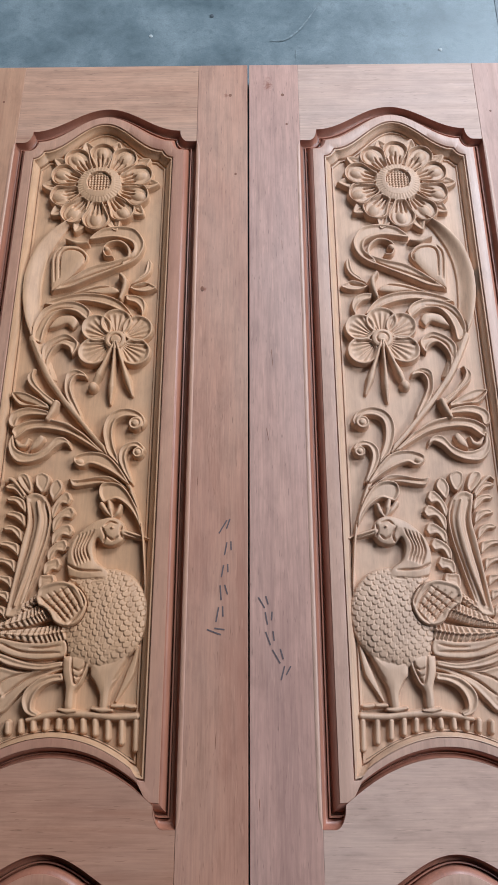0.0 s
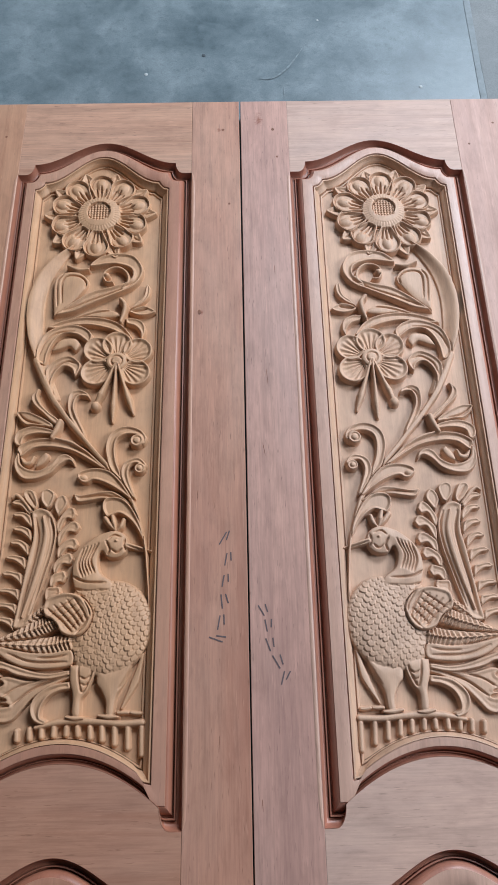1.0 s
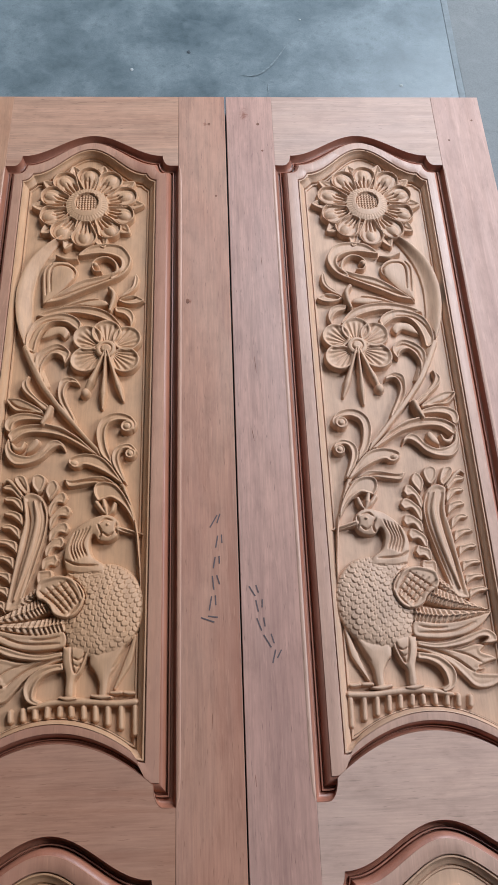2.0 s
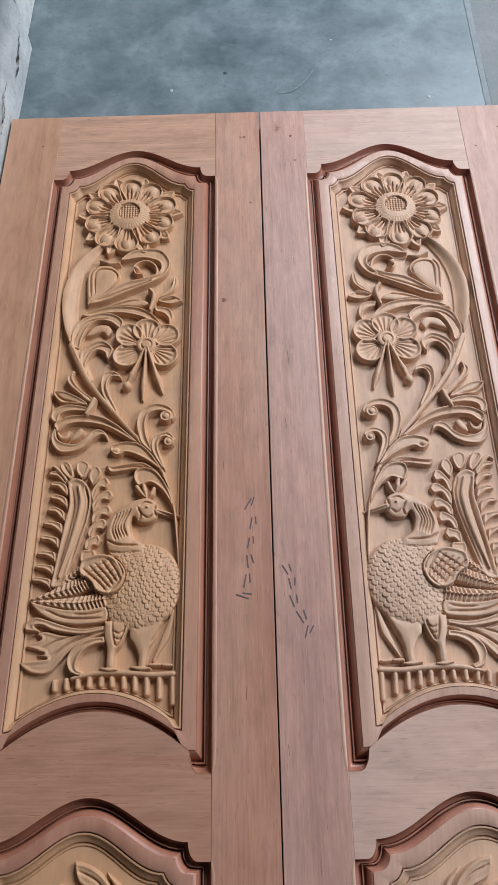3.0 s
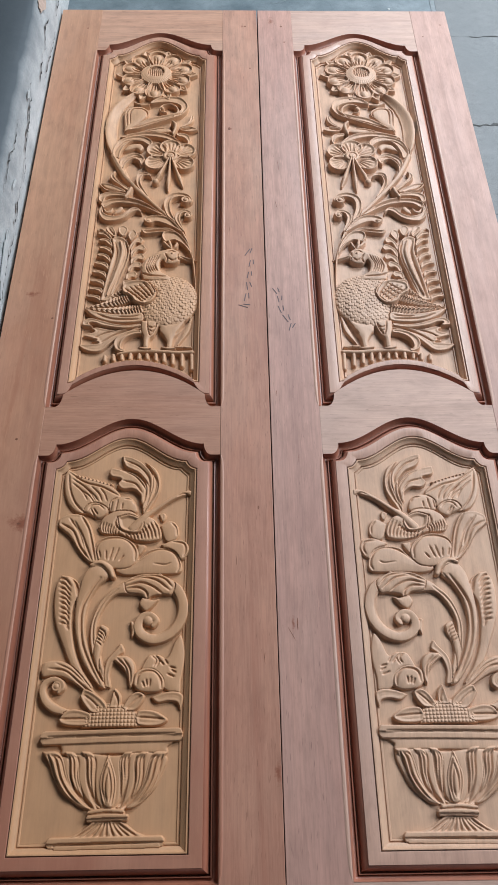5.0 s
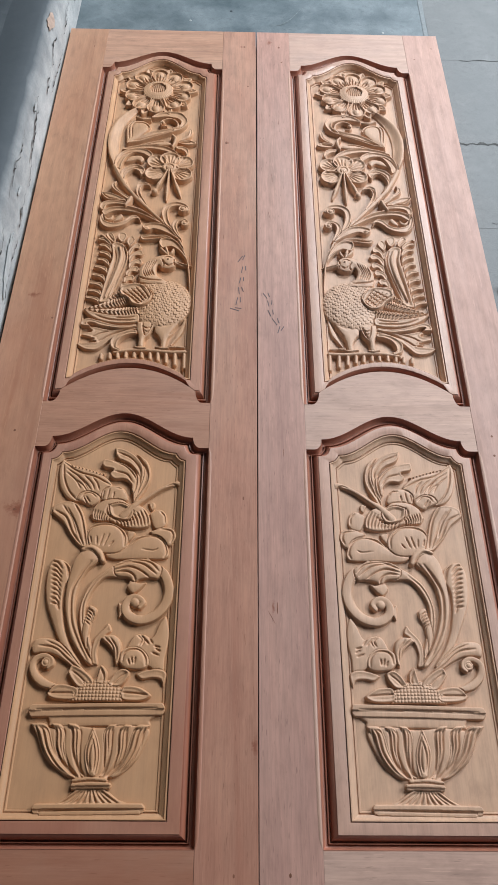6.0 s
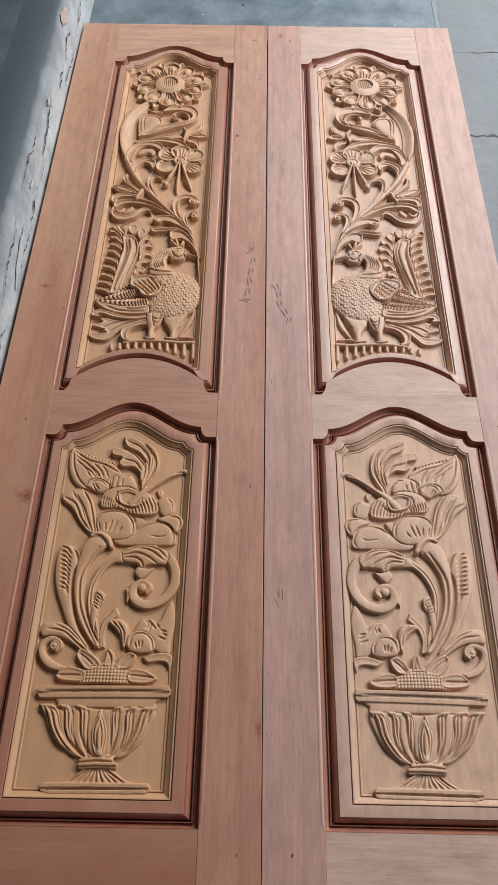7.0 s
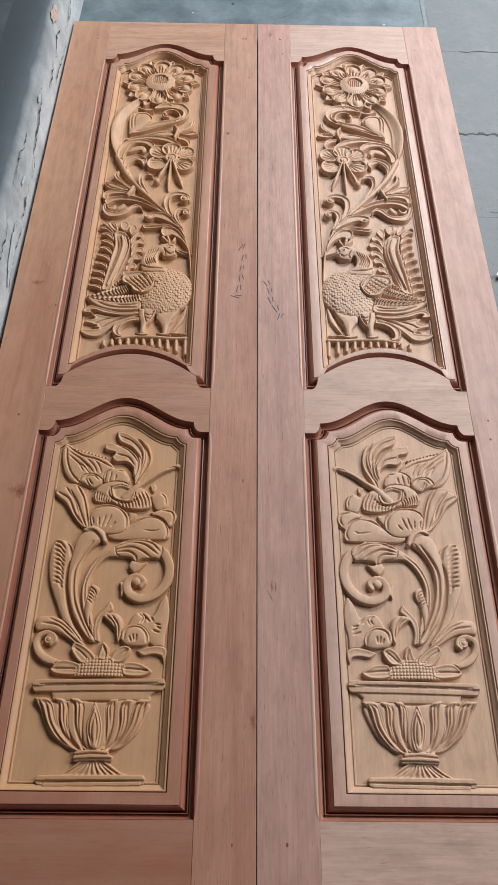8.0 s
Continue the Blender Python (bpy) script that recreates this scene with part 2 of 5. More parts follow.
# ---------------------------------------------------------------- floor, step, unseen shed
floor = structure("floor", box(-6.0, 6.0, -6.0, 9.0, -0.25, 0.0), FLOOR, "blue-grey trowelled cement floor, mottled and scuffed", "floor")
slabs = tagged(new("floor_slabs"), "pale grey screed strip with cracked cross joints", "floor", kind="structure")
cuts = [-2.2, -1.1, -0.2, 0.42, 0.85, 1.13, 1.415, 1.708, 2.057, 2.75, 3.4, 4.3]
for a, b in zip(cuts[:-1], cuts[1:]):
    part("slab", box(0.476, 3.1, a + 0.0003, b - 0.0003, -0.03, 0.0006), SLAB, slabs)
# a pale mortar line along the screed's edge
structure("trim", slab([(0.462, 2.1), (0.473, 2.1), (0.479, 2.5), (0.49, 2.9), (0.474, 2.9), (0.466, 2.5)], -0.01, 0.0011), MORTAR, "pale mortar line along the screed edge", "trim")
# ragged cracks across the screed
crack_rng = random.Random(21)
for y, x0, x1, width in ((1.708, 0.47, 0.66, 0.006), (2.057, 0.545, 1.0, 0.0022), (1.430, 0.53, 0.75, 0.0016), (1.13, 0.60, 1.2, 0.003)):
    verts, faces, steps = [], [], 22
    for k in range(steps + 1):
        f = k / steps
        x, yy = x0 + (x1 - x0) * f, y + crack_rng.uniform(-0.004, 0.004)
        w = width * crack_rng.uniform(0.2, 1.0)
        verts += [(x, yy - w, 0.0012), (x, yy + w, 0.0012)]
        if k:
            faces.append((2 * k - 2, 2 * k, 2 * k + 1, 2 * k - 1))
    part("crack", mesh_of("crack", verts, faces, GRIME), GRIME, slabs)

# raised step along the doors, with a whitewashed riser and a worn round nosing
STEP_X, STEP_H, STEP_END = -0.508, 0.15, 2.39


RISER = [(0.0085, 0.0), (0.0090, 0.02), (0.0085, 0.045), (0.0065, 0.07), (0.0030, 0.095), (-0.0015, 0.118), (-0.006, 0.133), (-0.014, 0.143), (-0.027, 0.149), (-0.05, 0.151), (-0.08, 0.151), (-0.12, 0.146)]


def riser_x(z):
    """Where the riser's face stands at a height."""
    return STEP_X + float(np.interp(z, [p[1] for p in RISER[:8]], [p[0] for p in RISER[:8]]))


def step_mesh():
    rng = random.Random(4)
    ys = [-3.0 + 0.03 * k for k in range(int((STEP_END + 3.0) / 0.03) + 1)]
    prof = RISER
    verts, faces = [], []
    for y in ys:
        for i, (dx, z) in enumerate(prof):
            w = 0.004 * noise.noise(Vector((i * 0.6, y * 5, 1.0))) + 0.003 * noise.noise(Vector((i * 1.7, y * 23, 5.0)))
            verts.append((STEP_X + dx + w * (0.25 + z * 4), y, z + w * 0.5 * (z > 0.1) * (i < 10)))
    n = len(prof)
    for a in range(len(ys) - 1):
        for i in range(n - 1):
            faces.append((a * n + i, a * n + n + i, a * n + n + i + 1, a * n + i + 1))
    return mesh_of("riser", verts, faces, RUBBED, True)


step = tagged(new("step"), "raised cement step with a flaking whitewashed riser", "step", kind="structure")
part("riser", step_mesh(), RUBBED, step, "flaking whitewashed riser with a worn round edge")
part("tread", box(-3.2, STEP_X - 0.06, -3.0, STEP_END, 0.0, STEP_H - 0.002), TREAD, step, "dark cement tread")
rng = random.Random(11)


def crack(y0, y1, z0, z1, width):
    """A thin wandering split in the whitewash, standing 1 mm off the riser."""
    verts, faces = [], []
    steps = max(8, int(abs(y1 - y0) / 0.007))
    drift = 0.0
    for k in range(steps + 1):
        f = k / steps
        drift = 0.8 * drift + rng.uniform(-0.0045, 0.0045)
        y, z = y0 + (y1 - y0) * f, z0 + (z1 - z0) * f + drift
        w = width * (0.1 + math.sin(math.pi * f)) * rng.choice((0.15, 0.4, 0.8, 1.3))
        verts += [(riser_x(z - w) + 0.0035, y, z - w), (riser_x(z + w) + 0.0035, y, z + w)]
        if k:
            faces.append((2 * k - 2, 2 * k, 2 * k + 1, 2 * k - 1))
    return mesh_of("crack", verts, faces, CRACK)


for args in ((1.44, 1.70, 0.062, 0.110, 0.0030), (1.55, 1.63, 0.075, 0.10, 0.0022), (1.86, 1.96, 0.085, 0.10, 0.0028), (2.02, 2.16, 0.065, 0.09, 0.0030), (1.30, 1.42, 0.05, 0.066, 0.0024),
             (1.74, 1.84, 0.075, 0.09, 0.0020), (1.05, 1.28, 0.085, 0.12, 0.0016), (1.10, 1.30, 0.05, 0.06, 0.0018), (2.18, 2.34, 0.05, 0.075, 0.0030), (0.90, 1.04, 0.07, 0.06, 0.0020), (1.34, 1.56, 0.118, 0.124, 0.0014), (1.76, 1.98, 0.055, 0.06, 0.0016)):
    part("crack", crack(*args), CRACK, step)


def flake(y, z, long, wide, mat, note, lean=0):
    """A patch with a torn outline where the whitewash has fallen off."""
    pts = []
    for k in range(22):
        a = 2 * math.pi * k / 22
        r = 1 + 0.45 * noise.noise(Vector((3 * math.cos(a), 3 * math.sin(a), y * 9)))
        pts.append((wide * r * math.cos(a), long * r * math.sin(a)))
    bm = slab(pts, 0.0, 0.0012)
    bmesh.ops.transform(bm, matrix=pose(riser_x(z) + 0.0025, y, z, 0, 83 if z < 0.11 else 62, 0) @ pose(0, 0, 0, 0, 0, lean), verts=bm.verts[:])
    part("chip", bm, mat, step, note)


flake(1.965, 0.130, 0.032, 0.012, CHIP, "bare patch where the whitewash has fallen off")
flake(1.21, 0.070, 0.075, 0.009, SCUFF, "grey patch of bare cement", 8)
flake(1.66, 0.108, 0.014, 0.005, SCUFF, "grey patch of bare cement")
flake(1.40, 0.092, 0.018, 0.004, SCUFF, "grey patch of bare cement", -12)
# wall pier that closes the step's far end
structure("wall_pier", box(-1.6, STEP_X - 0.003, STEP_END + 0.003, 4.5, 0.0, 3.6, 0.006), WHITEWASH, "whitewashed wall pier at the end of the step", "wall")

# unseen shed added round the work floor to shape the light: walls with openings through them, and a ceiling
structure("unseen_wall_west", box(-3.4, -3.2, -2.6, 4.5, 0.0, 3.6), DARK_WALL, "unseen shed wall, added and kept dark to cut fill light", "wall")
for name, args in (("unseen_wall_north_side", (-3.4, -0.1, 4.5, 4.7, 0.0, 3.6)), ("unseen_wall_north_sill", (-0.1, 3.2, 4.5, 4.7, 0.0, 1.1)), ("unseen_wall_north_head", (-0.1, 3.2, 4.5, 4.7, 3.3, 3.6)),
                   ("unseen_wall_east_sill", (3.2, 3.4, 1.2, 3.6, 0.0, 1.1)), ("unseen_wall_east_head", (3.2, 3.4, 1.2, 3.6, 3.3, 3.6)), ("unseen_wall_east_near", (3.2, 3.4, -2.6, 1.2, 0.0, 3.6)), ("unseen_wall_east_far", (3.2, 3.4, 3.6, 4.7, 0.0, 3.6)),
                   ("unseen_wall_south_west", (-3.4, -0.6, -2.6, -2.45, 0.0, 3.6)), ("unseen_wall_south_east", (1.4, 3.4, -2.6, -2.45, 0.0, 3.6)), ("unseen_wall_south_head", (-0.6, 1.4, -2.6, -2.45, 3.3, 3.6))):
    structure(name, box(*args), DARK_WALL, "unseen shed wall beside an opening, added and kept dark to cut fill light", "wall")
structure("ceiling", box(-3.4, 3.4, -2.6, 4.7, 3.6, 3.72), DARK_CEILING, "unseen shed ceiling, added and kept dark to cut fill light", "ceiling")

# pale scuffs dragged across the cement
def scuff(points, width):
    line, verts, faces = catmull(points, 26), [], []
    side = np.gradient(line, axis=0)[:, ::-1] * (-1, 1)
    side /= np.linalg.norm(side, axis=1)[:, None]
    for k, ((x, y), (u, v)) in enumerate(zip(line, side)):
        w = width * (0.35 + 0.65 * abs(noise.noise(Vector((k * 0.37, width * 900, 2.0))))) * math.sin(math.pi * (k + 0.6) / 27)
        verts += [(x - w * u, y - w * v, 0.0012), (x + w * u, y + w * v, 0.0012)]
        if k:
            faces.append((2 * k - 2, 2 * k - 1, 2 * k + 1, 2 * k))
    part("scuff", mesh_of("scuff", verts, faces, DUST), DUST, floor)


scuff([(0.028, 2.207), (0.059, 2.205), (0.086, 2.227), (0.108, 2.26), (0.136, 2.312)], 0.0035)
scuff([(0.083, 2.156), (0.085, 2.186)], 0.0018)


# small marks and scraps on the floor
for x, y, r in ((-0.186, 2.22, 0.006), (-0.073, 2.271, 0.007), (0.158, 2.371, 0.004), (0.35, 2.18, 0.006), (-0.35, 2.62, 0.012)):
    blob = bmesh.new()
    bmesh.ops.create_icosphere(blob, subdivisions=2, radius=r * 0.6)
    for v in blob.verts:
        v.co += v.co * 0.35 * noise.noise(v.co * 300)
        v.co.z = max(v.co.z * 0.3, -0.0005)
    me = bpy.data.meshes.new("pebble")
    blob.to_mesh(me)
    blob.free()
    me.materials.append(SCUFF if r < 0.0065 else TREAD)
    ob = tagged(new("pebble", me), "small crumb of mortar lying on the cement floor", "debris")
    ob.location = (x, y, 0.0005)
scrap = slab([(-0.014, -0.006), (0.002, -0.010), (0.016, 0.0), (0.010, 0.009), (-0.008, 0.006)], 0.0, 0.0012)
for v in scrap.verts:
    v.co.z += 0.004 * abs(v.co.x) / 0.016
me = bpy.data.meshes.new("paper_scrap")
scrap.to_mesh(me)
scrap.free()
me.materials.append(PAPER)
tagged(new("paper_scrap", me), "torn white paper scrap lying on the grey floor", "scrap").location = (0.522, 1.235, 0.0062)


# ---------------------------------------------------------------- door leaf geometry
THICK = 0.04
LEAF, HEIGHT = 0.5, 2.1
MID = 0.2375        # panel centre, from the meeting edge
HALF = 0.152       # half the panel's opening
FIELD = 0.101       # half the carved field
INSET = -0.005      # the carved field sits a little off the opening's centre, towards the outer stile
DEEP = {"upper_panel": 0.0175, "lower_panel": 0.0105}   # depth of the carved fields below the face


def swell(x, reach, low, high):
    """The eased arch of the panel heads."""
    return low + (high - low) * 0.5 * (1 + math.cos(math.pi * min(abs(x) / reach, 1.0)))


def half_outline(top, bottom):
    """Outer and inner rim of a panel, from the top centre round its right side to the bottom centre."""
    outer, inner = [], []
    corner, shoulder, peak, in_corner, in_shoulder, in_peak = top
    for k in range(25):
        f = k / 24
        outer.append((0.124 * f, swell(0.124 * f, 0.124, shoulder, peak)))
        inner.append((0.089 * f, swell(0.089 * f, 0.089, in_shoulder, in_peak)))
    drop = shoulder - corner
    for k in range(1, 7):
        a = k / 6 * math.pi / 2
        outer.append((0.124 + 0.013 * (1 - math.cos(a)), shoulder - drop * math.sin(a)))
        inner.append((0.089 + (FIELD - 0.089) * k / 8, in_shoulder + (in_corner - in_shoulder) * k / 8))
    outer.append((HALF, corner))
    inner.append((FIELD, in_corner))
    if len(bottom) == 2:
        outer += [(HALF, bottom[0]), (0.0, bottom[0])]
        inner += [(FIELD, bottom[1]), (0.0, bottom[1])]
        return outer, inner
    corner, shoulder, peak, in_corner, in_shoulder, in_peak = bottom
    outer.append((HALF, corner))
    inner.append((FIELD, in_corner))
    for k in range(6, 0, -1):
        a = k / 6 * math.pi / 2
        outer.append((0.124 + 0.013 * (1 - math.cos(a)), shoulder - (shoulder - corner) * math.sin(a)))
        inner.append((0.09 + (FIELD - 0.09) * k / 8, in_shoulder + (in_corner - in_shoulder) * k / 8))
    for k in range(24, -1, -1):
        f = k / 24
        outer.append((0.124 * f, peak - (peak - shoulder) * f**2))
        inner.append((0.09 * f, in_peak - (in_peak - in_shoulder) * f**2))
    return outer, inner


UPPER = half_outline((1.930, 1.953, 2.001, 1.884, 1.896, 1.957), (0.904, 0.930, 0.981, 0.978, 0.984, 1.013))
LOWER = half_outline((0.808, 0.829, 0.879, 0.772, 0.784, 0.826), (0.190, 0.238))


def closed(half):
    return half + [(-x, y) for x, y in half[-2:0:-1]]


# sections of the rounded arris, the moulding, the ledge and the lip inside it: mm in from the opening's edge, mm deep
SECTION = [(0, 0), (0.4, 3.0), (1.2, 7.5), (2.8, 11.2), (5.0, 13.0), (6.7, 13.2), (6.9, 16.6), (7.5, 16.8), (7.7, 9.6), (9.0, 9.2), (9.3, 16.4), (10.8, 16.6), (11.6, 11.4), (13.0, 7.0), (15.0, 4.0), (17.6, 2.3), (18.2, 2.0)]
ARRIS = [(-6.0, -0.05), (-5.2, -0.45), (-3.6, -0.75), (-1.6, -0.5), (-0.4, 0.2), (0.3, 1.2)]
LEDGE = [(18.2, 2.0), (18.5, 1.0), (21, 0.8), (33.2, 0.9), (33.7, 1.3), (34.0, 5.0), (35.2, 5.4)]
LIP = [(35.2, 5.4), (35.5, 2.2), (37.0, 2.6), (37.8, 6.0), (41, 9.2), (44, 12.4), (44.4, 16.8), (45.8, 17.0), (46.2, 14.6), (47.8, 14.9), (49, 17.8)]


def moulding_mesh(name, half, flip, section, mat, deepen=1.0):
    outer, inner = closed(half[0]), [(x + INSET, y) for x, y in closed(half[1])]
    n, m = len(outer), len(section)
    verts, faces = [], []
    for (ox, oy), (ix, iy) in zip(outer, inner):
        for mm, d in section:
            f = mm / 49
            verts.append((flip * (ox + (ix - ox) * f), oy + (iy - oy) * f, THICK - d * deepen / 1000))
    for a in range(n):
        b = (a + 1) % n
        for i in range(m - 1):
            quad = (a * m + i, b * m + i, b * m + i + 1, a * m + i + 1)
            faces.append(quad if flip > 0 else quad[::-1])
    me = mesh_of(name, verts, faces, mat, True)
    bm = bmesh.new()
    bm.from_mesh(me)
    bmesh.ops.recalc_face_normals(bm, faces=bm.faces[:])
    if sum(f.normal.z for f in bm.faces) < 0:
        bmesh.ops.reverse_faces(bm, faces=bm.faces[:])
    for e in bm.edges:
        e.smooth = len(e.link_faces) < 2 or e.calc_face_angle(0) < radians(38)
    bm.to_mesh(me)
    bm.free()
    return me


def arris_mesh(half, side, mat):
    """The worn, rounded edge of a stile along one side of a panel, dying out at both ends."""
    ends = [y for x, y in half[0] if abs(x - HALF) < 1e-9]
    low, high, verts, faces = min(ends), max(ends), [], []
    ys = [low + 0.001, low + 0.012, low + 0.04, high - 0.04, high - 0.012, high - 0.001]
    for y, k in zip(ys, (0.3, 0.8, 1.0, 1.0, 0.8, 0.3)):
        verts += [(side * (HALF - mm * k / 1000), y, THICK - d * (k if d < 0 else 1) / 1000) for mm, d in ARRIS]
    m = len(ARRIS)
    for a in range(len(ys) - 1):
        for i in range(m - 1):
            quad = (a * m + i, a * m + i + 1, a * m + m + i + 1, a * m + m + i)
            faces.append(quad[::-1] if side > 0 else quad)
    return mesh_of("arris", verts, faces, mat, True)


# ---------------------------------------------------------------- carving in relief
STEP_MM = 0.7


def ease(lo, hi, v):
    f = np.clip((v - lo) / (hi - lo), 0, 1)
    return f * f * (3 - 2 * f)


class Relief:
    """Carving tools that raise strokes and bosses out of a flat field; lengths in millimetres."""

    def __init__(self, y0, y1, broad=1.0, half=98.5, slide=0.0):
        self.broad, self.slide = broad, slide
        self.x = np.arange(-half, half + STEP_MM / 2, STEP_MM)
        self.y = np.arange(y0, y1 + STEP_MM / 2, STEP_MM)
        self.h = np.zeros((len(self.y), len(self.x)))

    def window(self, x0, x1, y0, y1):
        a, b = np.searchsorted(self.x, (x0, x1))
        c, d = np.searchsorted(self.y, (y0, y1))
        return slice(c, d), slice(a, b)

    def raise_to(self, rows, cols, h):
        self.h[rows, cols] = np.maximum(self.h[rows, cols], h)

    def stroke(self, points, widths, height=8, kind="round", count=2):
        widths = [w * self.broad for w in widths]
        length = sum(math.dist(a, b) for a, b in zip(points, points[1:]))
        n = max(12, int(length / 1.5))
        p = catmull(points, n)
        s = np.linspace(0, 1, n)
        half = np.interp(s, np.linspace(0, 1, len(widths)), widths) / 2
        tall = np.interp(s, np.linspace(0, 1, len(height)), height) if isinstance(height, (list, tuple)) else np.full(n, float(height))
        t = np.gradient(p, axis=0)
        t /= np.linalg.norm(t, axis=1)[:, None] + 1e-9
        reach = half.max() + 2
        rows, cols = self.window(p[:, 0].min() - reach, p[:, 0].max() + reach, p[:, 1].min() - reach, p[:, 1].max() + reach)
        gx, gy = np.meshgrid(self.x[cols], self.y[rows])
        if not gx.size:
            return
        best, idx = np.full(gx.shape, 1e9), np.zeros(gx.shape, int)
        for k in range(n):
            d = np.hypot(gx - p[k, 0], gy - p[k, 1]) - half[k] * 0.35
            near = d < best
            best[near], idx[near] = d[near], k
        hw, px, py = half[idx], p[idx, 0], p[idx, 1]
        d = np.hypot(gx - px, gy - py)
        side = (gx - px) * -t[idx, 1] + (gy - py) * t[idx, 0]
        q, qs, f = d / hw, side / hw, s[idx]
        edge = ease(0, 1, (1 - q) * hw / 1.7)
        dome = np.sqrt(np.clip(1 - q * q, 0, 1))
        if kind == "round":
            shape = 0.35 * edge + 0.65 * dome
        elif kind == "bar":
            shape = ease(0, 1, (1 - np.abs(qs)) * hw / 1.5) * (q < 1.05) * (0.85 + 0.15 * np.sign(qs))
        elif kind == "scoop":
            # a sharp outer rim that slopes down to the inner side
            shape = edge * (0.98 - 0.72 * ease(-0.7, 0.9, qs))
        elif kind == "ribbon":
            shape = edge * (0.62 + 0.30 * dome + 0.10 * qs)
        else:
            saw = np.mod(f * count + 0.55 * np.abs(qs), 1.0)
            shape = edge * (0.70 + 0.30 * ease(0, 0.75, saw) * (1 - ease(0.8, 1.0, saw))) * (0.55 + 0.45 * dome + 0.2 * (np.abs(qs) < 0.12))
        self.raise_to(rows, cols, np.where(q < 1.06, shape, 0) * tall[idx])

    def dome(self, centre, rx, ry, height, kind="dome", turn=0):
        reach = max(rx, ry) + 2
        rows, cols = self.window(centre[0] - reach, centre[0] + reach, centre[1] - reach, centre[1] + reach)
        gx, gy = np.meshgrid(self.x[cols] - centre[0], self.y[rows] - centre[1])
        c, s = math.cos(radians(turn)), math.sin(radians(turn))
        lx, ly = gx * c + gy * s, -gx * s + gy * c
        q = np.hypot(lx / rx, ly / ry)
        size = min(rx, ry)
        edge, round_ = ease(0, 1, (1 - q) * size / 1.8), np.sqrt(np.clip(1 - q * q, 0, 1))
        ang = np.arctan2(ly / ry, lx / rx)
        if kind == "dome":
            shape = 0.25 * edge + 0.75 * round_
        elif kind == "ring":
            shape = edge * (0.76 + 0.24 * round_ - 0.16 * np.exp(-((q - 0.5) * size / 1.4) ** 2))
        elif kind == "petal":
            # lip round the edge, veins running out from the petal's foot
            foot = np.arctan2(ly, lx + rx * 1.15)
            veins = 0.5 + 0.5 * np.cos(foot * 26)
            shape = edge * (0.72 + 0.28 * ease(0.66, 0.9, q) + 0.10 * round_ - 0.18 * (1 - veins) * ease(0.0, 0.5, 0.75 - lx / rx) * (q < 0.8))
        elif kind == "button":
            # swollen ring with short rays cut round it
            rays = 0.5 + 0.5 * np.cos(ang * 40)
            shape = edge * (0.62 + 0.42 * round_ - 0.03 * rays * (q > 0.7))
        elif kind == "seed":
            lines = np.minimum(np.abs(np.mod(lx, 5.0) - 2.5), np.abs(np.mod(ly, 5.0) - 2.5))
            shape = edge * (0.3 + 0.6 * round_ - 0.14 + 0.14 * ease(0.2, 1.2, lines)) * (ly > -0.1 * ry)
        elif kind == "scales":
            # overlapping scales: each is a small domed tongue over the row below it
            wx = lx + 2.2 * np.sin(ly / 13 + 0.7) + 1.6 * np.sin(lx / 9)
            wy = ly + 2.6 * np.sin(lx / 15) + 1.1 * np.sin(lx / 5.3 + ly / 8)
            best = np.zeros(gx.shape)
            for k in (-1, 0, 1):
                r = np.floor(wy / 6.4) + k
                fx = (np.mod(wx / 9.2 + 0.5 * np.mod(r, 2), 1.0) - 0.5) * 9.2
                fy = wy - r * 6.4
                d = np.hypot(fx / 5.1, fy / 9.2)
                uneven = 0.8 + 0.2 * np.sin(r * 12.9 + np.floor(wx / 9.2 + 0.5 * np.mod(r, 2)) * 78.2)
                tongue = (0.15 + 0.85 * ease(8.0, -8.0, fy)) * ease(0, 0.2, 1 - d) * uneven
                best = np.where(d < 1, tongue, best)
            shape = 0.2 * edge + 0.64 * round_ + 0.16 * best * edge
        self.raise_to(rows, cols, np.where(q < 1.02, shape, 0) * height)

    def blade(self, points, height=9, soft=6.0, dish=0.0, rim=3.0, lean=(0.0, 0.0)):
        """A leaf or petal laid over what is carved already: steep wall, rounded shoulder, hollowed by dish inside its rim."""
        p = catmull(points + points[:1], len(points) * 8)
        rows, cols = self.window(p[:, 0].min() - 2, p[:, 0].max() + 2, p[:, 1].min() - 2, p[:, 1].max() + 2)
        gx, gy = np.meshgrid(self.x[cols], self.y[rows])
        if not gx.size:
            return
        far, inside = np.full(gx.shape, 1e9), np.zeros(gx.shape, bool)
        for (ax, ay), (bx, by) in zip(p, np.roll(p, -1, axis=0)):
            ex, ey = bx - ax, by - ay
            f = np.clip(((gx - ax) * ex + (gy - ay) * ey) / (ex * ex + ey * ey + 1e-9), 0, 1)
            far = np.minimum(far, np.hypot(gx - ax - f * ex, gy - ay - f * ey))
            if abs(ey) > 1e-9:
                inside ^= ((ay > gy) != (by > gy)) & (gx < ex * (gy - ay) / ey + ax)
        soft *= 1.5
        shape = 0.60 * ease(-0.9, 1.7, far) + 0.40 * np.sqrt(np.clip(1 - (1 - np.clip(far / soft, 0, 1)) ** 2, 0, 1))
        cx, cy = p.mean(axis=0)
        h = height * shape - 1.25 * dish * ease(rim * 0.5, rim * 2.4, far) + (gx - cx) * lean[0] + (gy - cy) * lean[1]
        old = self.h[rows, cols]
        h = np.maximum(h, np.minimum(old, 0.45 * height))
        self.h[rows, cols] = np.where(inside, np.maximum(h, 1.0), old)

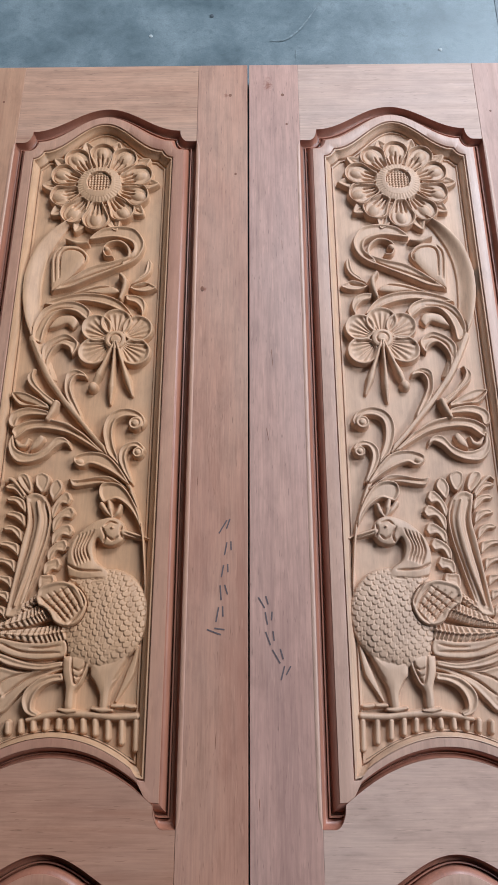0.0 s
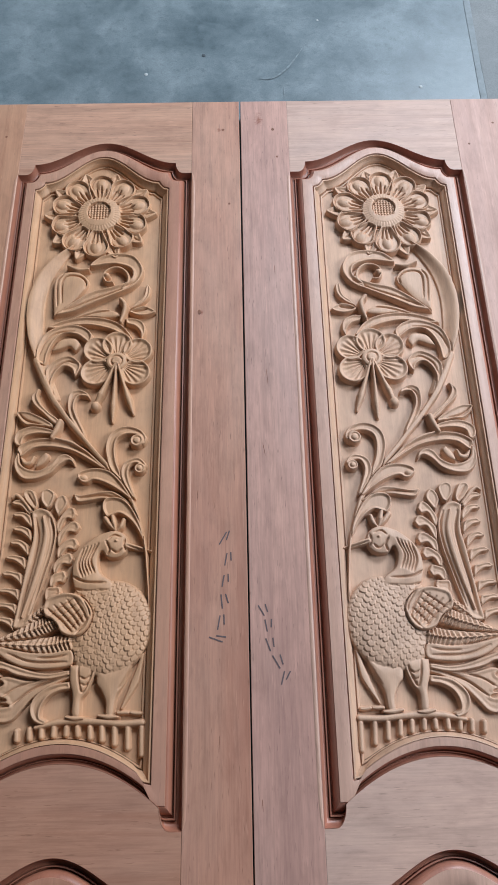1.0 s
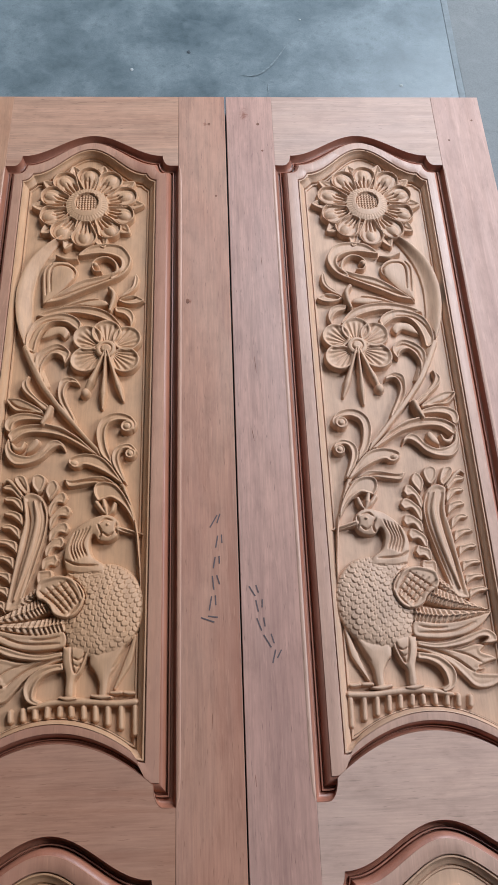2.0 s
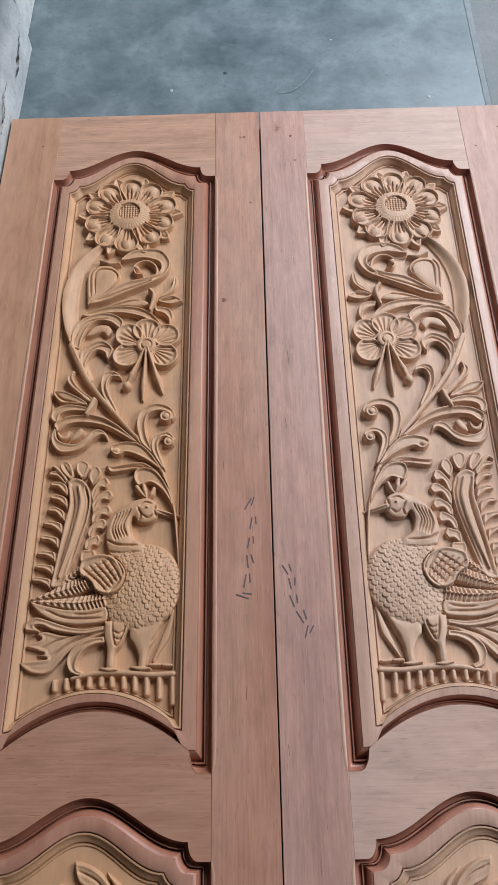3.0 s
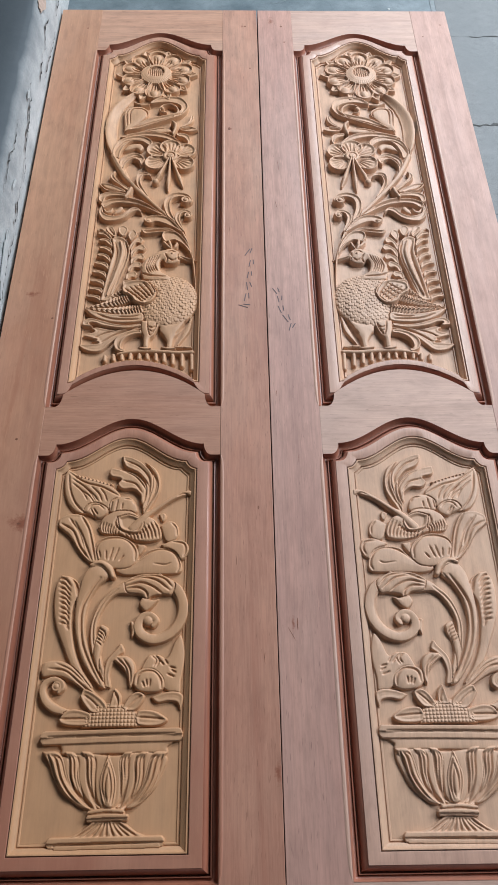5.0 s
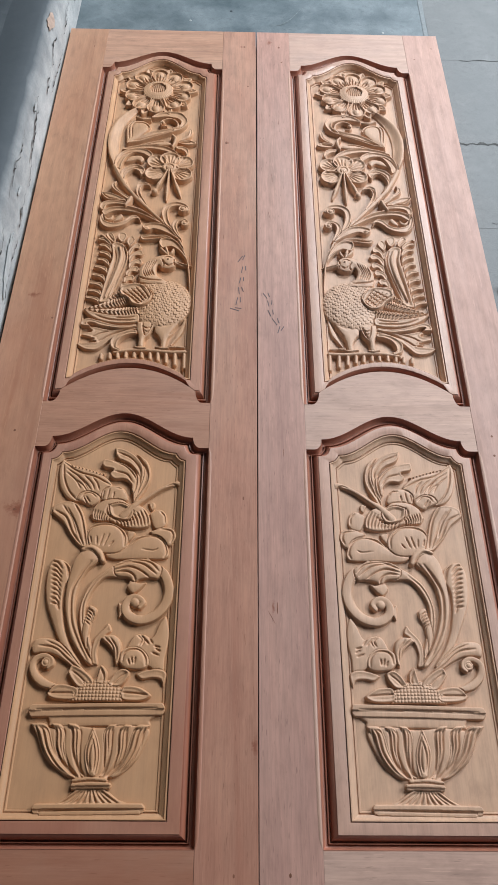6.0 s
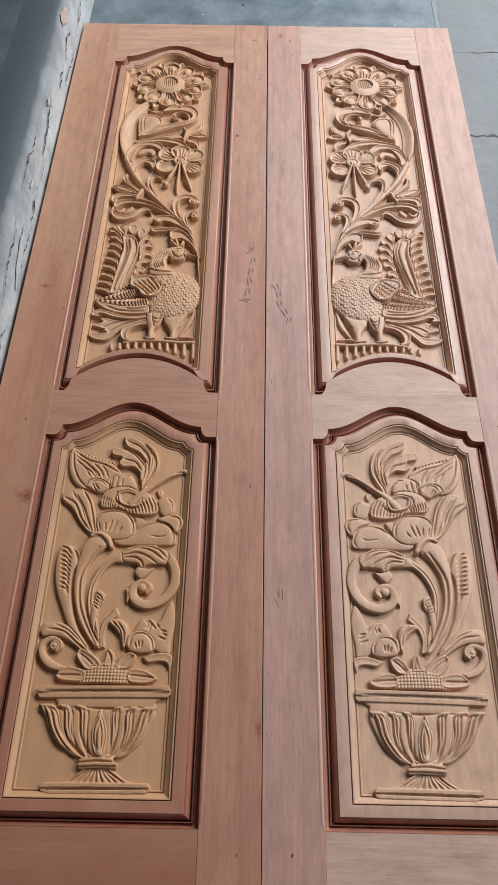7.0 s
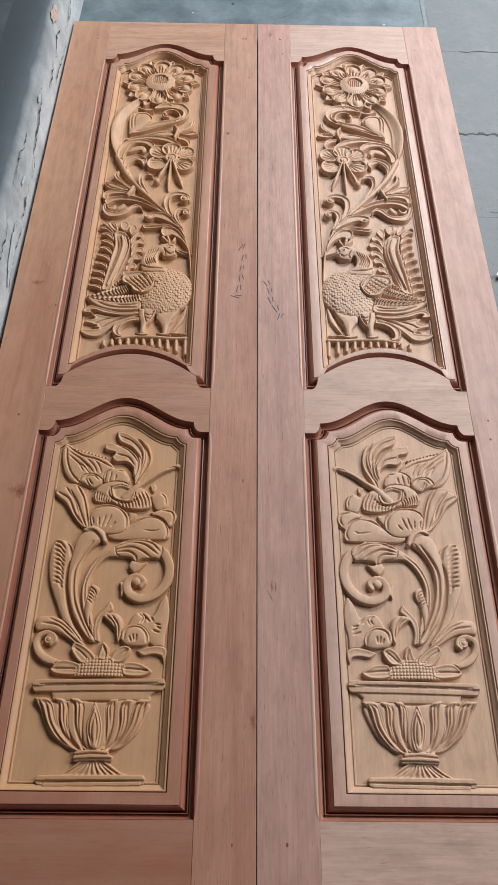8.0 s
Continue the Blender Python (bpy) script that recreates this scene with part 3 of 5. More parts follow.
    def cut(self, points, width=2.2, depth=2.5):
        """A V-tool line sunk into what is carved already, fading out at its ends."""
        length = sum(math.dist(a, b) for a, b in zip(points, points[1:]))
        n = max(8, int(length / 1.2))
        p = catmull(points, n)
        rows, cols = self.window(p[:, 0].min() - 4, p[:, 0].max() + 4, p[:, 1].min() - 4, p[:, 1].max() + 4)
        gx, gy = np.meshgrid(self.x[cols], self.y[rows])
        if not gx.size:
            return
        deep = np.zeros(gx.shape)
        for k in range(n):
            fade = min(1.0, 0.35 + 4.0 * min(k, n - 1 - k) / n)
            deep = np.maximum(deep, fade * np.exp(-((gx - p[k, 0]) ** 2 + (gy - p[k, 1]) ** 2) / (width * 0.62) ** 2))
        h = self.h[rows, cols]
        self.h[rows, cols] = np.where(h > 0.5, np.maximum(h - 1.45 * depth * deep, 0.6), h)

    def mesh(self, name, mat, flip, deep):
        h = self.h * deep * 74
        # the cutter leaves no razor edges
        for _ in range(1):
            pad = np.pad(h, 1, mode="edge")
            h = 0.56 * h + 0.11 * (pad[:-2, 1:-1] + pad[2:, 1:-1] + pad[1:-1, :-2] + pad[1:-1, 2:])
        up = h > 0.25
        cell = up[:-1, :-1] | up[1:, :-1] | up[:-1, 1:] | up[1:, 1:]
        used = np.zeros(h.shape, bool)
        for dy in (0, 1):
            for dx in (0, 1):
                used[dy : dy + cell.shape[0], dx : dx + cell.shape[1]] |= cell
        ids = np.full(h.shape, -1, int)
        ids[used] = np.arange(used.sum())
        gx, gy = np.meshgrid(self.x, self.y)
        z = THICK - deep + np.where(up, h, -0.4) / 1000
        co = np.stack([flip * (gx[used] + self.slide) / 1000, gy[used] / 1000, z[used]], 1)
        a, b, c, d = ids[:-1, :-1][cell], ids[:-1, 1:][cell], ids[1:, 1:][cell], ids[1:, :-1][cell]
        quads = np.stack([a, b, c, d] if flip > 0 else [d, c, b, a], 1)
        me = bpy.data.meshes.new(name)
        me.vertices.add(len(co))
        me.vertices.foreach_set("co", co.ravel())
        me.loops.add(quads.size)
        me.loops.foreach_set("vertex_index", quads.ravel())
        me.polygons.add(len(quads))
        me.polygons.foreach_set("loop_start", np.arange(len(quads)) * 4)
        me.polygons.foreach_set("use_smooth", np.ones(len(quads), bool))
        me.materials.append(mat)
        me.update()
        me.validate()
        return me


def carve_upper():
    sunflower, vine, flower, bird, ledge = (Relief(*r) for r in ((1740, 1950, 1.0, 104), (1110, 1800, 1.0, 110), (1450, 1640, 1.0, 104), (985, 1400, 1.0, 110), (980, 1070, 1.0, 104)))
    # broad petals over a ring of pointed ones, round a swollen button with a sunken seed bed
    cx, cy = -6, 1846

    def out(a, r, w):
        return (cx + r * math.cos(a) - w * math.sin(a), cy + r * math.sin(a) + w * math.cos(a))

    for k in range(10):
        a = math.pi / 2 + 2 * math.pi * (k + 0.5 + 0.06 * math.sin(k * 2.9)) / 10
        sunflower.blade([out(a, r, w) for r, w in ((40, 10), (62, 16), (82, 12), (98 + 2 * math.sin(k * 1.9), 0), (82, -12), (62, -16), (40, -10))], 9.0, 5, 2.4, 3.0)
        sunflower.cut([out(a, 44, 0), out(a, 88, 0)], 2.0, 1.8)
    for k in range(10):
        a = math.pi / 2 + 2 * math.pi * k / 10 + 0.03 * math.sin(k * 2.3)
        reach, wide = 88 + 3 * math.sin(k * 1.7), 23.0 + 1.2 * math.sin(k * 3.1)
        sunflower.blade([out(a, r, w) for r, w in ((34, 9), (50, 16), (67, wide), (reach - 7, 0.7 * wide), (reach, 0), (reach - 7, -0.7 * wide), (67, -wide), (50, -16), (34, -9))], 11.0, 3, 3.8, 2.4)
        sunflower.cut([out(a, 50, 12), out(a, 66, 17.5), out(a, reach - 9, 12), out(a, reach - 5, 0), out(a, reach - 9, -12), out(a, 66, -17.5), out(a, 50, -12)], 1.8, 1.6)
        sunflower.dome(out(a, 68, 0), 15, 11, 9.6, "dome", math.degrees(a))
        for w in (-7, 0, 7):
            sunflower.cut([out(a, 38, w * 0.7), out(a, 50, w), out(a, 62 - abs(w) * 0.6, w * 1.2)], 2.0, 3.2)
    sunflower.dome((cx, cy), 38, 38, 12.5, "button")
    sunflower.blade([(cx + 20 * math.cos(k * math.pi / 4 + 0.39), cy + 5 + 20 * math.sin(k * math.pi / 4 + 0.39)) for k in range(8)], 9.6, 2)
    for k in range(-3, 4):
        sunflower.cut([(cx + 5.0 * k, cy - 12), (cx + 5.0 * k, cy + 22)], 1.6, 1.2)
        sunflower.cut([(cx - 17, cy + 5 + 5.0 * k), (cx + 17, cy + 5 + 5.0 * k)], 1.6, 1.2)
    # broad crescent leaf that the stem grows from
    vine.stroke([(-46, 1779), (-70, 1751), (-88, 1718), (-97, 1679), (-97, 1637), (-91, 1599), (-80, 1564), (-65, 1526), (-50, 1495)], [8, 19, 25, 28, 28, 25, 19, 14, 10], 10, 'scoop')
    # heart with two lines cut inside its edge
    vine.blade([(-68, 1642), (-72, 1685), (-72, 1713), (-61, 1727), (-40, 1730), (-24, 1723), (-15, 1709), (-21, 1693), (-43, 1663)], 8, 10)
    vine.cut([(-56, 1668), (-58, 1707), (-50, 1720), (-31, 1719), (-20, 1708), (-21, 1697)], 2.0, 3.2)
    vine.cut([(-63, 1662), (-66, 1707), (-58, 1724)], 2.0, 2.6)
    vine.stroke([(-51, 1739), (-34, 1732), (-17, 1732)], [6, 10, 6], 10)
    # scroll curling over the heart
    vine.blade([(-68, 1642), (-39, 1668), (-8, 1689), (23, 1698), (48, 1708), (56, 1720), (50, 1734), (23, 1742), (-16, 1738), (2, 1759), (32, 1765), (58, 1759), (73, 1737), (72, 1716), (58, 1696), (29, 1681), (-9, 1663), (-37, 1649)], 10, 5, 3.0, 3.0)
    vine.stroke([(41, 1694), (50, 1707), (47, 1724), (34, 1735), (18, 1733), (9, 1722), (13, 1708), (24, 1707)], [7, 8, 7, 7, 6, 6, 5, 4], 9)
    vine.dome((14, 1720), 6, 6, 11, 'dome', 0)
    vine.cut([(-52, 1652), (-10, 1673), (29, 1689), (58, 1706)], 2.0, 1.8)
    # tuft held by a collar
    vine.blade([(37, 1648), (16, 1656), (-8, 1652), (-32, 1642), (-56, 1632), (-27, 1635), (7, 1636), (38, 1639)], 8, 4)
    vine.cut([(30, 1652), (2, 1648), (-32, 1637)], 2.0, 2.2)
    vine.blade([(52, 1652), (64, 1667), (75, 1678), (80, 1703), (87, 1695), (85, 1677), (72, 1662)], 8, 4, 2.0, 2.4)
    vine.blade([(52, 1649), (64, 1657), (80, 1660), (97, 1649), (82, 1641), (65, 1642)], 9, 4, 2.4, 2.4)
    vine.cut([(58, 1650), (74, 1652), (83, 1655)], 2.0, 2.5)
    vine.stroke([(40, 1671), (47, 1660), (46, 1644), (42, 1628)], [9, 11, 11, 8], 12)
    vine.blade([(48, 1637), (65, 1636), (78, 1628), (82, 1611), (75, 1594), (73, 1610), (64, 1621), (51, 1626)], 9, 4, 2.2, 2.4)
    # long leaves springing from the crescent
    vine.blade([(-79, 1619), (-56, 1632), (-19, 1640), (20, 1636), (46, 1622), (62, 1599), (50, 1600), (32, 1612), (6, 1621), (-21, 1624), (-52, 1618)], 10, 5, 3.4, 2.6)
    vine.blade([(-89, 1559), (-88, 1586), (-75, 1613), (-42, 1626), (-16, 1621), (-2, 1606), (-6, 1591), (-15, 1597), (-27, 1606), (-47, 1608), (-61, 1595), (-69, 1574), (-73, 1552)], 10, 5, 3.0, 2.6)
    vine.blade([(-67, 1577), (-54, 1598), (-31, 1602), (-21, 1590), (-28, 1578), (-38, 1586), (-54, 1580)], 7, 5)
    vine.cut([(-84, 1572), (-76, 1595), (-59, 1611), (-32, 1614)], 2.0, 1.8)
    vine.blade([(-70, 1522), (-71, 1545), (-58, 1561), (-36, 1569), (-18, 1556), (-17, 1543), (-25, 1531), (-31, 1544), (-44, 1548), (-56, 1533), (-58, 1514), (-48, 1483)], 10, 5, 3.0, 2.6)
    vine.cut([(-63, 1527), (-57, 1547), (-39, 1559), (-26, 1555)], 2.0, 1.8)
    vine.blade([(-5, 1424), (-20, 1448), (-30, 1467), (-33, 1487), (-30, 1503), (-17, 1509), (-3, 1503), (1, 1493), (-8, 1496), (-17, 1495), (-21, 1481), (-16, 1464), (-1, 1432)], 10, 5, 2.8, 2.6)
    vine.cut([(-19, 1456), (-26, 1477), (-24, 1495), (-13, 1502)], 2.0, 1.6)
    # stem
    vine.stroke([(-88, 1561), (-72, 1526), (-57, 1496), (-42, 1474), (-25, 1451), (-5, 1427), (18, 1399), (39, 1376), (58, 1352), (74, 1322), (86, 1286), (94, 1258), (98, 1225), (101, 1191), (101, 1160)], [11, 12, 11, 10, 10, 9, 9, 9, 8, 8, 7, 6, 5, 4, 3], 10, 'ribbon')
    # leaves on the stem, the outer ones bound by a collar
    vine.blade([(-45, 1448), (-65, 1465), (-83, 1482), (-89, 1496), (-84, 1506), (-76, 1511), (-78, 1498), (-72, 1485), (-59, 1471), (-43, 1458)], 10, 4, 2.4, 2.4)
    vine.blade([(-50, 1443), (-73, 1448), (-94, 1450), (-109, 1470), (-93, 1473), (-75, 1466), (-53, 1452)], 10, 4, 2.4, 2.4)
    vine.cut([(-104, 1468), (-90, 1457), (-64, 1449)], 2.0, 2.5)
    vine.stroke([(-73, 1476), (-57, 1460), (-46, 1450)], [4, 7, 6], 9)
    vine.blade([(-49, 1432), (-74, 1434), (-91, 1429), (-95, 1415), (-104, 1417), (-108, 1428), (-102, 1441), (-81, 1448), (-52, 1442)], 10, 5, 2.6, 2.6)
    vine.blade([(33, 1372), (8, 1389), (-20, 1405), (-52, 1412), (-76, 1410), (-94, 1397), (-101, 1410), (-93, 1420), (-76, 1427), (-51, 1428), (-24, 1422), (-1, 1410), (22, 1389), (40, 1371)], 10.5, 6, 3.6, 2.8)
    vine.stroke([(-44, 1426), (-21, 1419), (2, 1404)], [6, 8, 4], 10)
    vine.stroke([(-40, 1453), (-44, 1441), (-50, 1427)], [11, 12, 9], 13)
    vine.blade([(-99, 1407), (-104, 1392), (-100, 1375), (-87, 1362), (-67, 1362), (-48, 1370), (-35, 1384), (-23, 1390), (-14, 1383), (-17, 1395), (-28, 1402), (-40, 1398), (-50, 1385), (-66, 1377), (-83, 1380), (-93, 1388), (-96, 1402)], 9.5, 5, 2.2, 2.6)
    vine.stroke([(-93, 1396), (-87, 1388), (-79, 1389), (-75, 1398)], [5, 9, 9, 5], 8)
    vine.blade([(-72, 1379), (-70, 1391), (-59, 1405), (-52, 1398), (-60, 1385)], 8, 4)
    vine.blade([(54, 1357), (39, 1374), (32, 1393), (29, 1412), (33, 1430), (45, 1442), (63, 1446), (82, 1439), (91, 1424), (85, 1413), (80, 1427), (63, 1431), (49, 1425), (45, 1410), (48, 1388), (58, 1362)], 10, 5, 3.0, 2.6)
    vine.dome((76, 1420), 11, 11, 12, 'ring', 0)
    vine.blade([(72, 1331), (60, 1351), (54, 1366), (55, 1381), (64, 1391), (81, 1394), (92, 1382), (87, 1374), (79, 1383), (70, 1382), (66, 1370), (70, 1353), (78, 1331)], 10, 5, 2.6, 2.6)
    vine.dome((82, 1376), 9, 9, 11, 'ring', 0)
    vine.blade([(70, 1328), (51, 1343), (32, 1354), (16, 1359), (8, 1355), (0, 1355), (-8, 1362), (-9, 1370), (0, 1376), (17, 1379), (38, 1374), (56, 1357), (73, 1331)], 10, 5, 3.2, 2.6)
    vine.dome((0, 1363), 8, 6, 9, 'dome', 0)
    vine.blade([(-14, 1340), (2, 1338), (28, 1343), (48, 1341), (74, 1320), (54, 1326), (33, 1330), (12, 1327), (-6, 1326)], 9, 5, 2.4, 2.6)
    vine.cut([(-2, 1333), (28, 1336), (54, 1331)], 2.0, 2.0)
    vine.blade([(92, 1263), (80, 1286), (69, 1299), (56, 1307), (45, 1304), (37, 1303), (30, 1316), (32, 1329), (44, 1334), (62, 1329), (78, 1310), (90, 1283)], 10, 5, 3.4, 2.6)
    # five-petalled flower with three stamens
    flower.dome((38, 1587), 24, 25, 9.5, 'petal', 93)
    flower.dome((71, 1575), 24, 24, 9.5, 'petal', 35)
    flower.dome((69, 1536), 24, 24, 9.5, 'petal', -32)
    flower.dome((8, 1538), 26, 24, 9.5, 'petal', -153)
    flower.dome((9, 1577), 25, 24, 9.5, 'petal', 143)
    flower.dome((39, 1555), 17, 17, 13, 'ring')
    flower.stroke([(38, 1551), (24, 1516), (10, 1482)], [5, 7, 8, 12, 9], [14, 12, 11, 11, 6])
    flower.stroke([(39, 1551), (38, 1504), (37, 1454)], [5, 7, 8, 12, 5], [14, 12, 11, 10, 5])
    flower.stroke([(41, 1551), (53, 1513), (68, 1467)], [5, 7, 8, 12, 5], [14, 12, 11, 10, 5])
    flower.dome((10, 1480), 8, 9, 10, 'dome', 0)
    # tail plume with hooked barbs
    bird.blade([(-102, 1327), (-94, 1332), (-84, 1331), (-74, 1324), (-71, 1313), (-72, 1305), (-78, 1312), (-87, 1321), (-96, 1323)], 9, 5, 2.2, 2.4)
    bird.blade([(-98, 1309), (-91, 1314), (-80, 1313), (-71, 1307), (-67, 1296), (-68, 1289), (-75, 1295), (-84, 1304), (-92, 1305)], 9, 5, 2.2, 2.4)
    bird.blade([(-96, 1287), (-89, 1293), (-79, 1292), (-70, 1287), (-66, 1276), (-67, 1269), (-73, 1275), (-82, 1282), (-90, 1284)], 9, 5, 2.2, 2.4)
    bird.blade([(-98, 1268), (-90, 1273), (-81, 1272), (-71, 1265), (-68, 1254), (-68, 1247), (-75, 1254), (-84, 1263), (-92, 1264)], 9, 5, 2.2, 2.4)
    bird.blade([(-102, 1246), (-94, 1251), (-83, 1250), (-73, 1246), (-70, 1235), (-71, 1228), (-77, 1234), (-87, 1241), (-96, 1243)], 9, 5, 2.2, 2.4)
    bird.blade([(-104, 1224), (-96, 1229), (-86, 1227), (-76, 1224), (-73, 1213), (-74, 1206), (-80, 1213), (-89, 1219), (-98, 1220)], 9, 5, 2.2, 2.4)
    bird.blade([(-106, 1200), (-98, 1205), (-87, 1204), (-78, 1202), (-75, 1192), (-76, 1185), (-82, 1191), (-91, 1196), (-100, 1197)], 9, 5, 2.2, 2.4)
    bird.blade([(-107, 1180), (-99, 1185), (-89, 1184), (-79, 1182), (-76, 1172), (-77, 1165), (-83, 1171), (-92, 1176), (-101, 1177)], 9, 5, 2.2, 2.4)
    bird.blade([(-110, 1161), (-102, 1166), (-91, 1165), (-81, 1162), (-78, 1152), (-79, 1146), (-85, 1152), (-95, 1157), (-104, 1158)], 9, 5, 2.2, 2.4)
    bird.blade([(-6, 1309), (-11, 1319), (-20, 1318), (-31, 1303), (-34, 1291), (-29, 1280), (-21, 1301), (-11, 1301)], 7, 6, 1.8, 2.6)
    bird.blade([(1, 1289), (-5, 1298), (-15, 1297), (-29, 1283), (-31, 1271), (-27, 1260), (-17, 1281), (-5, 1281)], 7, 6, 1.8, 2.6)
    bird.blade([(0, 1264), (-5, 1273), (-15, 1273), (-28, 1262), (-30, 1251), (-26, 1240), (-16, 1257), (-5, 1256)], 7, 6, 1.8, 2.6)
    bird.blade([(-5, 1243), (-10, 1252), (-19, 1251), (-31, 1241), (-34, 1230), (-29, 1219), (-21, 1235), (-10, 1235)], 7, 6, 1.8, 2.6)
    bird.blade([(-12, 1218), (-17, 1227), (-24, 1226), (-35, 1221), (-37, 1210), (-33, 1200), (-25, 1210), (-17, 1210)], 7, 6, 1.8, 2.6)
    bird.blade([(-18, 1197), (-22, 1205), (-30, 1205), (-40, 1204), (-42, 1193), (-38, 1183), (-30, 1189), (-22, 1189)], 7, 6, 1.8, 2.6)
    bird.stroke([(-100, 1334), (-93, 1338), (-80, 1326), (-69, 1311)], [5, 8, 8, 6], 9)
    bird.blade([(-65, 1313), (-78, 1326), (-85, 1339), (-80, 1347), (-69, 1344), (-61, 1325)], 10, 5, 2.0, 2.4)
    bird.cut([(-78, 1340), (-72, 1331), (-65, 1321)], 2, 1.5)
    bird.blade([(-49, 1316), (-58, 1328), (-59, 1343), (-49, 1348), (-38, 1339), (-42, 1321)], 10, 5, 2.0, 2.4)
    bird.blade([(-32, 1304), (-39, 1320), (-35, 1334), (-26, 1338), (-19, 1325), (-26, 1311)], 9, 5, 2.0, 2.4)
    bird.blade([(-71, 1313), (-58, 1319), (-42, 1311), (-32, 1286), (-34, 1253), (-42, 1218), (-52, 1181), (-59, 1153), (-79, 1149), (-78, 1170), (-73, 1213), (-69, 1248), (-65, 1278)], 9, 6, 2.4, 3.6)
    bird.cut([(-42, 1303), (-36, 1281), (-38, 1253), (-46, 1218), (-58, 1168)], 2.6, 3.6)
    bird.cut([(-63, 1303), (-57, 1275), (-60, 1242), (-67, 1203), (-72, 1161)], 2.2, 2.4)
    bird.stroke([(-52, 1305), (-46, 1277), (-50, 1241), (-58, 1203), (-68, 1164)], [5, 10, 11, 9, 5], 9.5)
    # under-tail leaves
    bird.blade([(3, 1093), (-24, 1086), (-51, 1082), (-79, 1088), (-92, 1085), (-85, 1078), (-100, 1072), (-105, 1067), (-92, 1063), (-79, 1058), (-89, 1056), (-75, 1051), (-110, 1047), (-100, 1035), (-83, 1030), (-68, 1033), (-55, 1047), (-38, 1064), (-12, 1078), (6, 1084)], 6.5, 8, 1.5, 3.0)
    bird.cut([(-71, 1052), (-46, 1071), (-12, 1085)], 2.2, 2.4)
    bird.cut([(-84, 1063), (-66, 1074), (-39, 1082)], 2.0, 1.8)
    bird.blade([(-109, 1089), (-108, 1100), (-95, 1108), (-76, 1103), (-48, 1094), (-24, 1091), (0, 1094), (4, 1088), (-24, 1082), (-49, 1084), (-71, 1089), (-84, 1095), (-95, 1095), (-88, 1088), (-98, 1087)], 9.5, 5, 2.0, 2.6)
    bird.blade([(3, 1080), (-12, 1078), (-28, 1073), (-43, 1060), (-47, 1046), (-41, 1032), (-27, 1026), (-23, 1032), (-31, 1037), (-30, 1049), (-23, 1060), (-10, 1067), (4, 1070)], 10, 5, 2.6, 2.8)
    # neck and head
    bird.blade([(46, 1283), (61, 1280), (70, 1268), (68, 1250), (57, 1242), (43, 1243), (34, 1252), (30, 1240), (35, 1222), (52, 1208), (53, 1187), (20, 1187), (3, 1195), (-5, 1217), (-4, 1240), (7, 1260), (27, 1276)], 12, 22)
    bird.cut([(9, 1256), (4, 1234), (10, 1216)], 2.2, 2.6)
    bird.cut([(14, 1258), (8, 1236), (14, 1217)], 2.2, 2.6)
    bird.cut([(19, 1259), (12, 1237), (18, 1219)], 2.2, 2.6)
    bird.cut([(24, 1261), (16, 1239), (22, 1221)], 2.2, 2.6)
    bird.cut([(29, 1263), (20, 1241), (26, 1222)], 2.2, 2.6)
    bird.cut([(-3, 1217), (15, 1209), (42, 1208)], 2.2, 2.4)
    bird.cut([(1, 1200), (20, 1196), (47, 1198)], 2.2, 2.4)
    bird.dome((54, 1266), 4.5, 4, 14.5, 'ring', 0)
    bird.cut([(43, 1269), (50, 1275), (60, 1272)], 1.8, 2.0)
    bird.cut([(40, 1266), (45, 1255), (42, 1246)], 2.2, 2.8)
    bird.cut([(47, 1255), (55, 1250), (62, 1255)], 2.0, 2.2)
    bird.cut([(66, 1270), (65, 1261), (68, 1251)], 2.2, 2.5)
    bird.stroke([(68, 1261), (85, 1257), (103, 1252)], [11, 8, 5], [10, 8, 7])
    bird.cut([(70, 1260), (87, 1255), (101, 1252)], 1.8, 2.5)
    bird.stroke([(52, 1282), (44, 1290), (36, 1301)], [5, 8, 9], [8, 10, 9])
    bird.stroke([(52, 1282), (49, 1293), (46, 1304)], [5, 9, 8], [8, 11, 9])
    bird.stroke([(54, 1282), (59, 1288), (62, 1298)], [5, 9, 8], [8, 10, 9])
    # legs and thighs
    bird.blade([(36, 1094), (63, 1095), (83, 1102), (75, 1079), (65, 1060), (61, 1036), (51, 1037), (50, 1053), (43, 1068), (37, 1076)], 8.5, 9)
    bird.cut([(80, 1092), (73, 1079), (67, 1069)], 2.0, 2.2)
    bird.stroke([(96, 1112), (87, 1079), (71, 1046)], [6, 12, 5], 5, 'ribbon')
    bird.blade([(1, 1100), (14, 1101), (34, 1100), (37, 1093), (28, 1068), (20, 1056), (19, 1036), (8, 1037), (7, 1061), (2, 1080)], 10, 8)
    bird.cut([(13, 1098), (15, 1080), (20, 1066), (28, 1081), (32, 1097)], 2.0, 2.4)
    bird.cut([(16, 1085), (23, 1082), (29, 1086)], 1.8, 2.0)
    bird.cut([(18, 1076), (23, 1074), (26, 1077)], 1.8, 2.0)
    bird.stroke([(1, 1036), (12, 1034), (23, 1034)], [5, 9, 5], 10)
    bird.stroke([(42, 1037), (55, 1035), (67, 1035)], [5, 9, 5], 9)
    # scaled body
    bird.dome((51, 1149), 57, 64, 14, 'scales', -8)
    bird.dome((42, 1116), 44, 32, 12.5, 'scales', -8)
    bird.dome((27, 1179), 34, 34, 12.0, 'scales', -8)
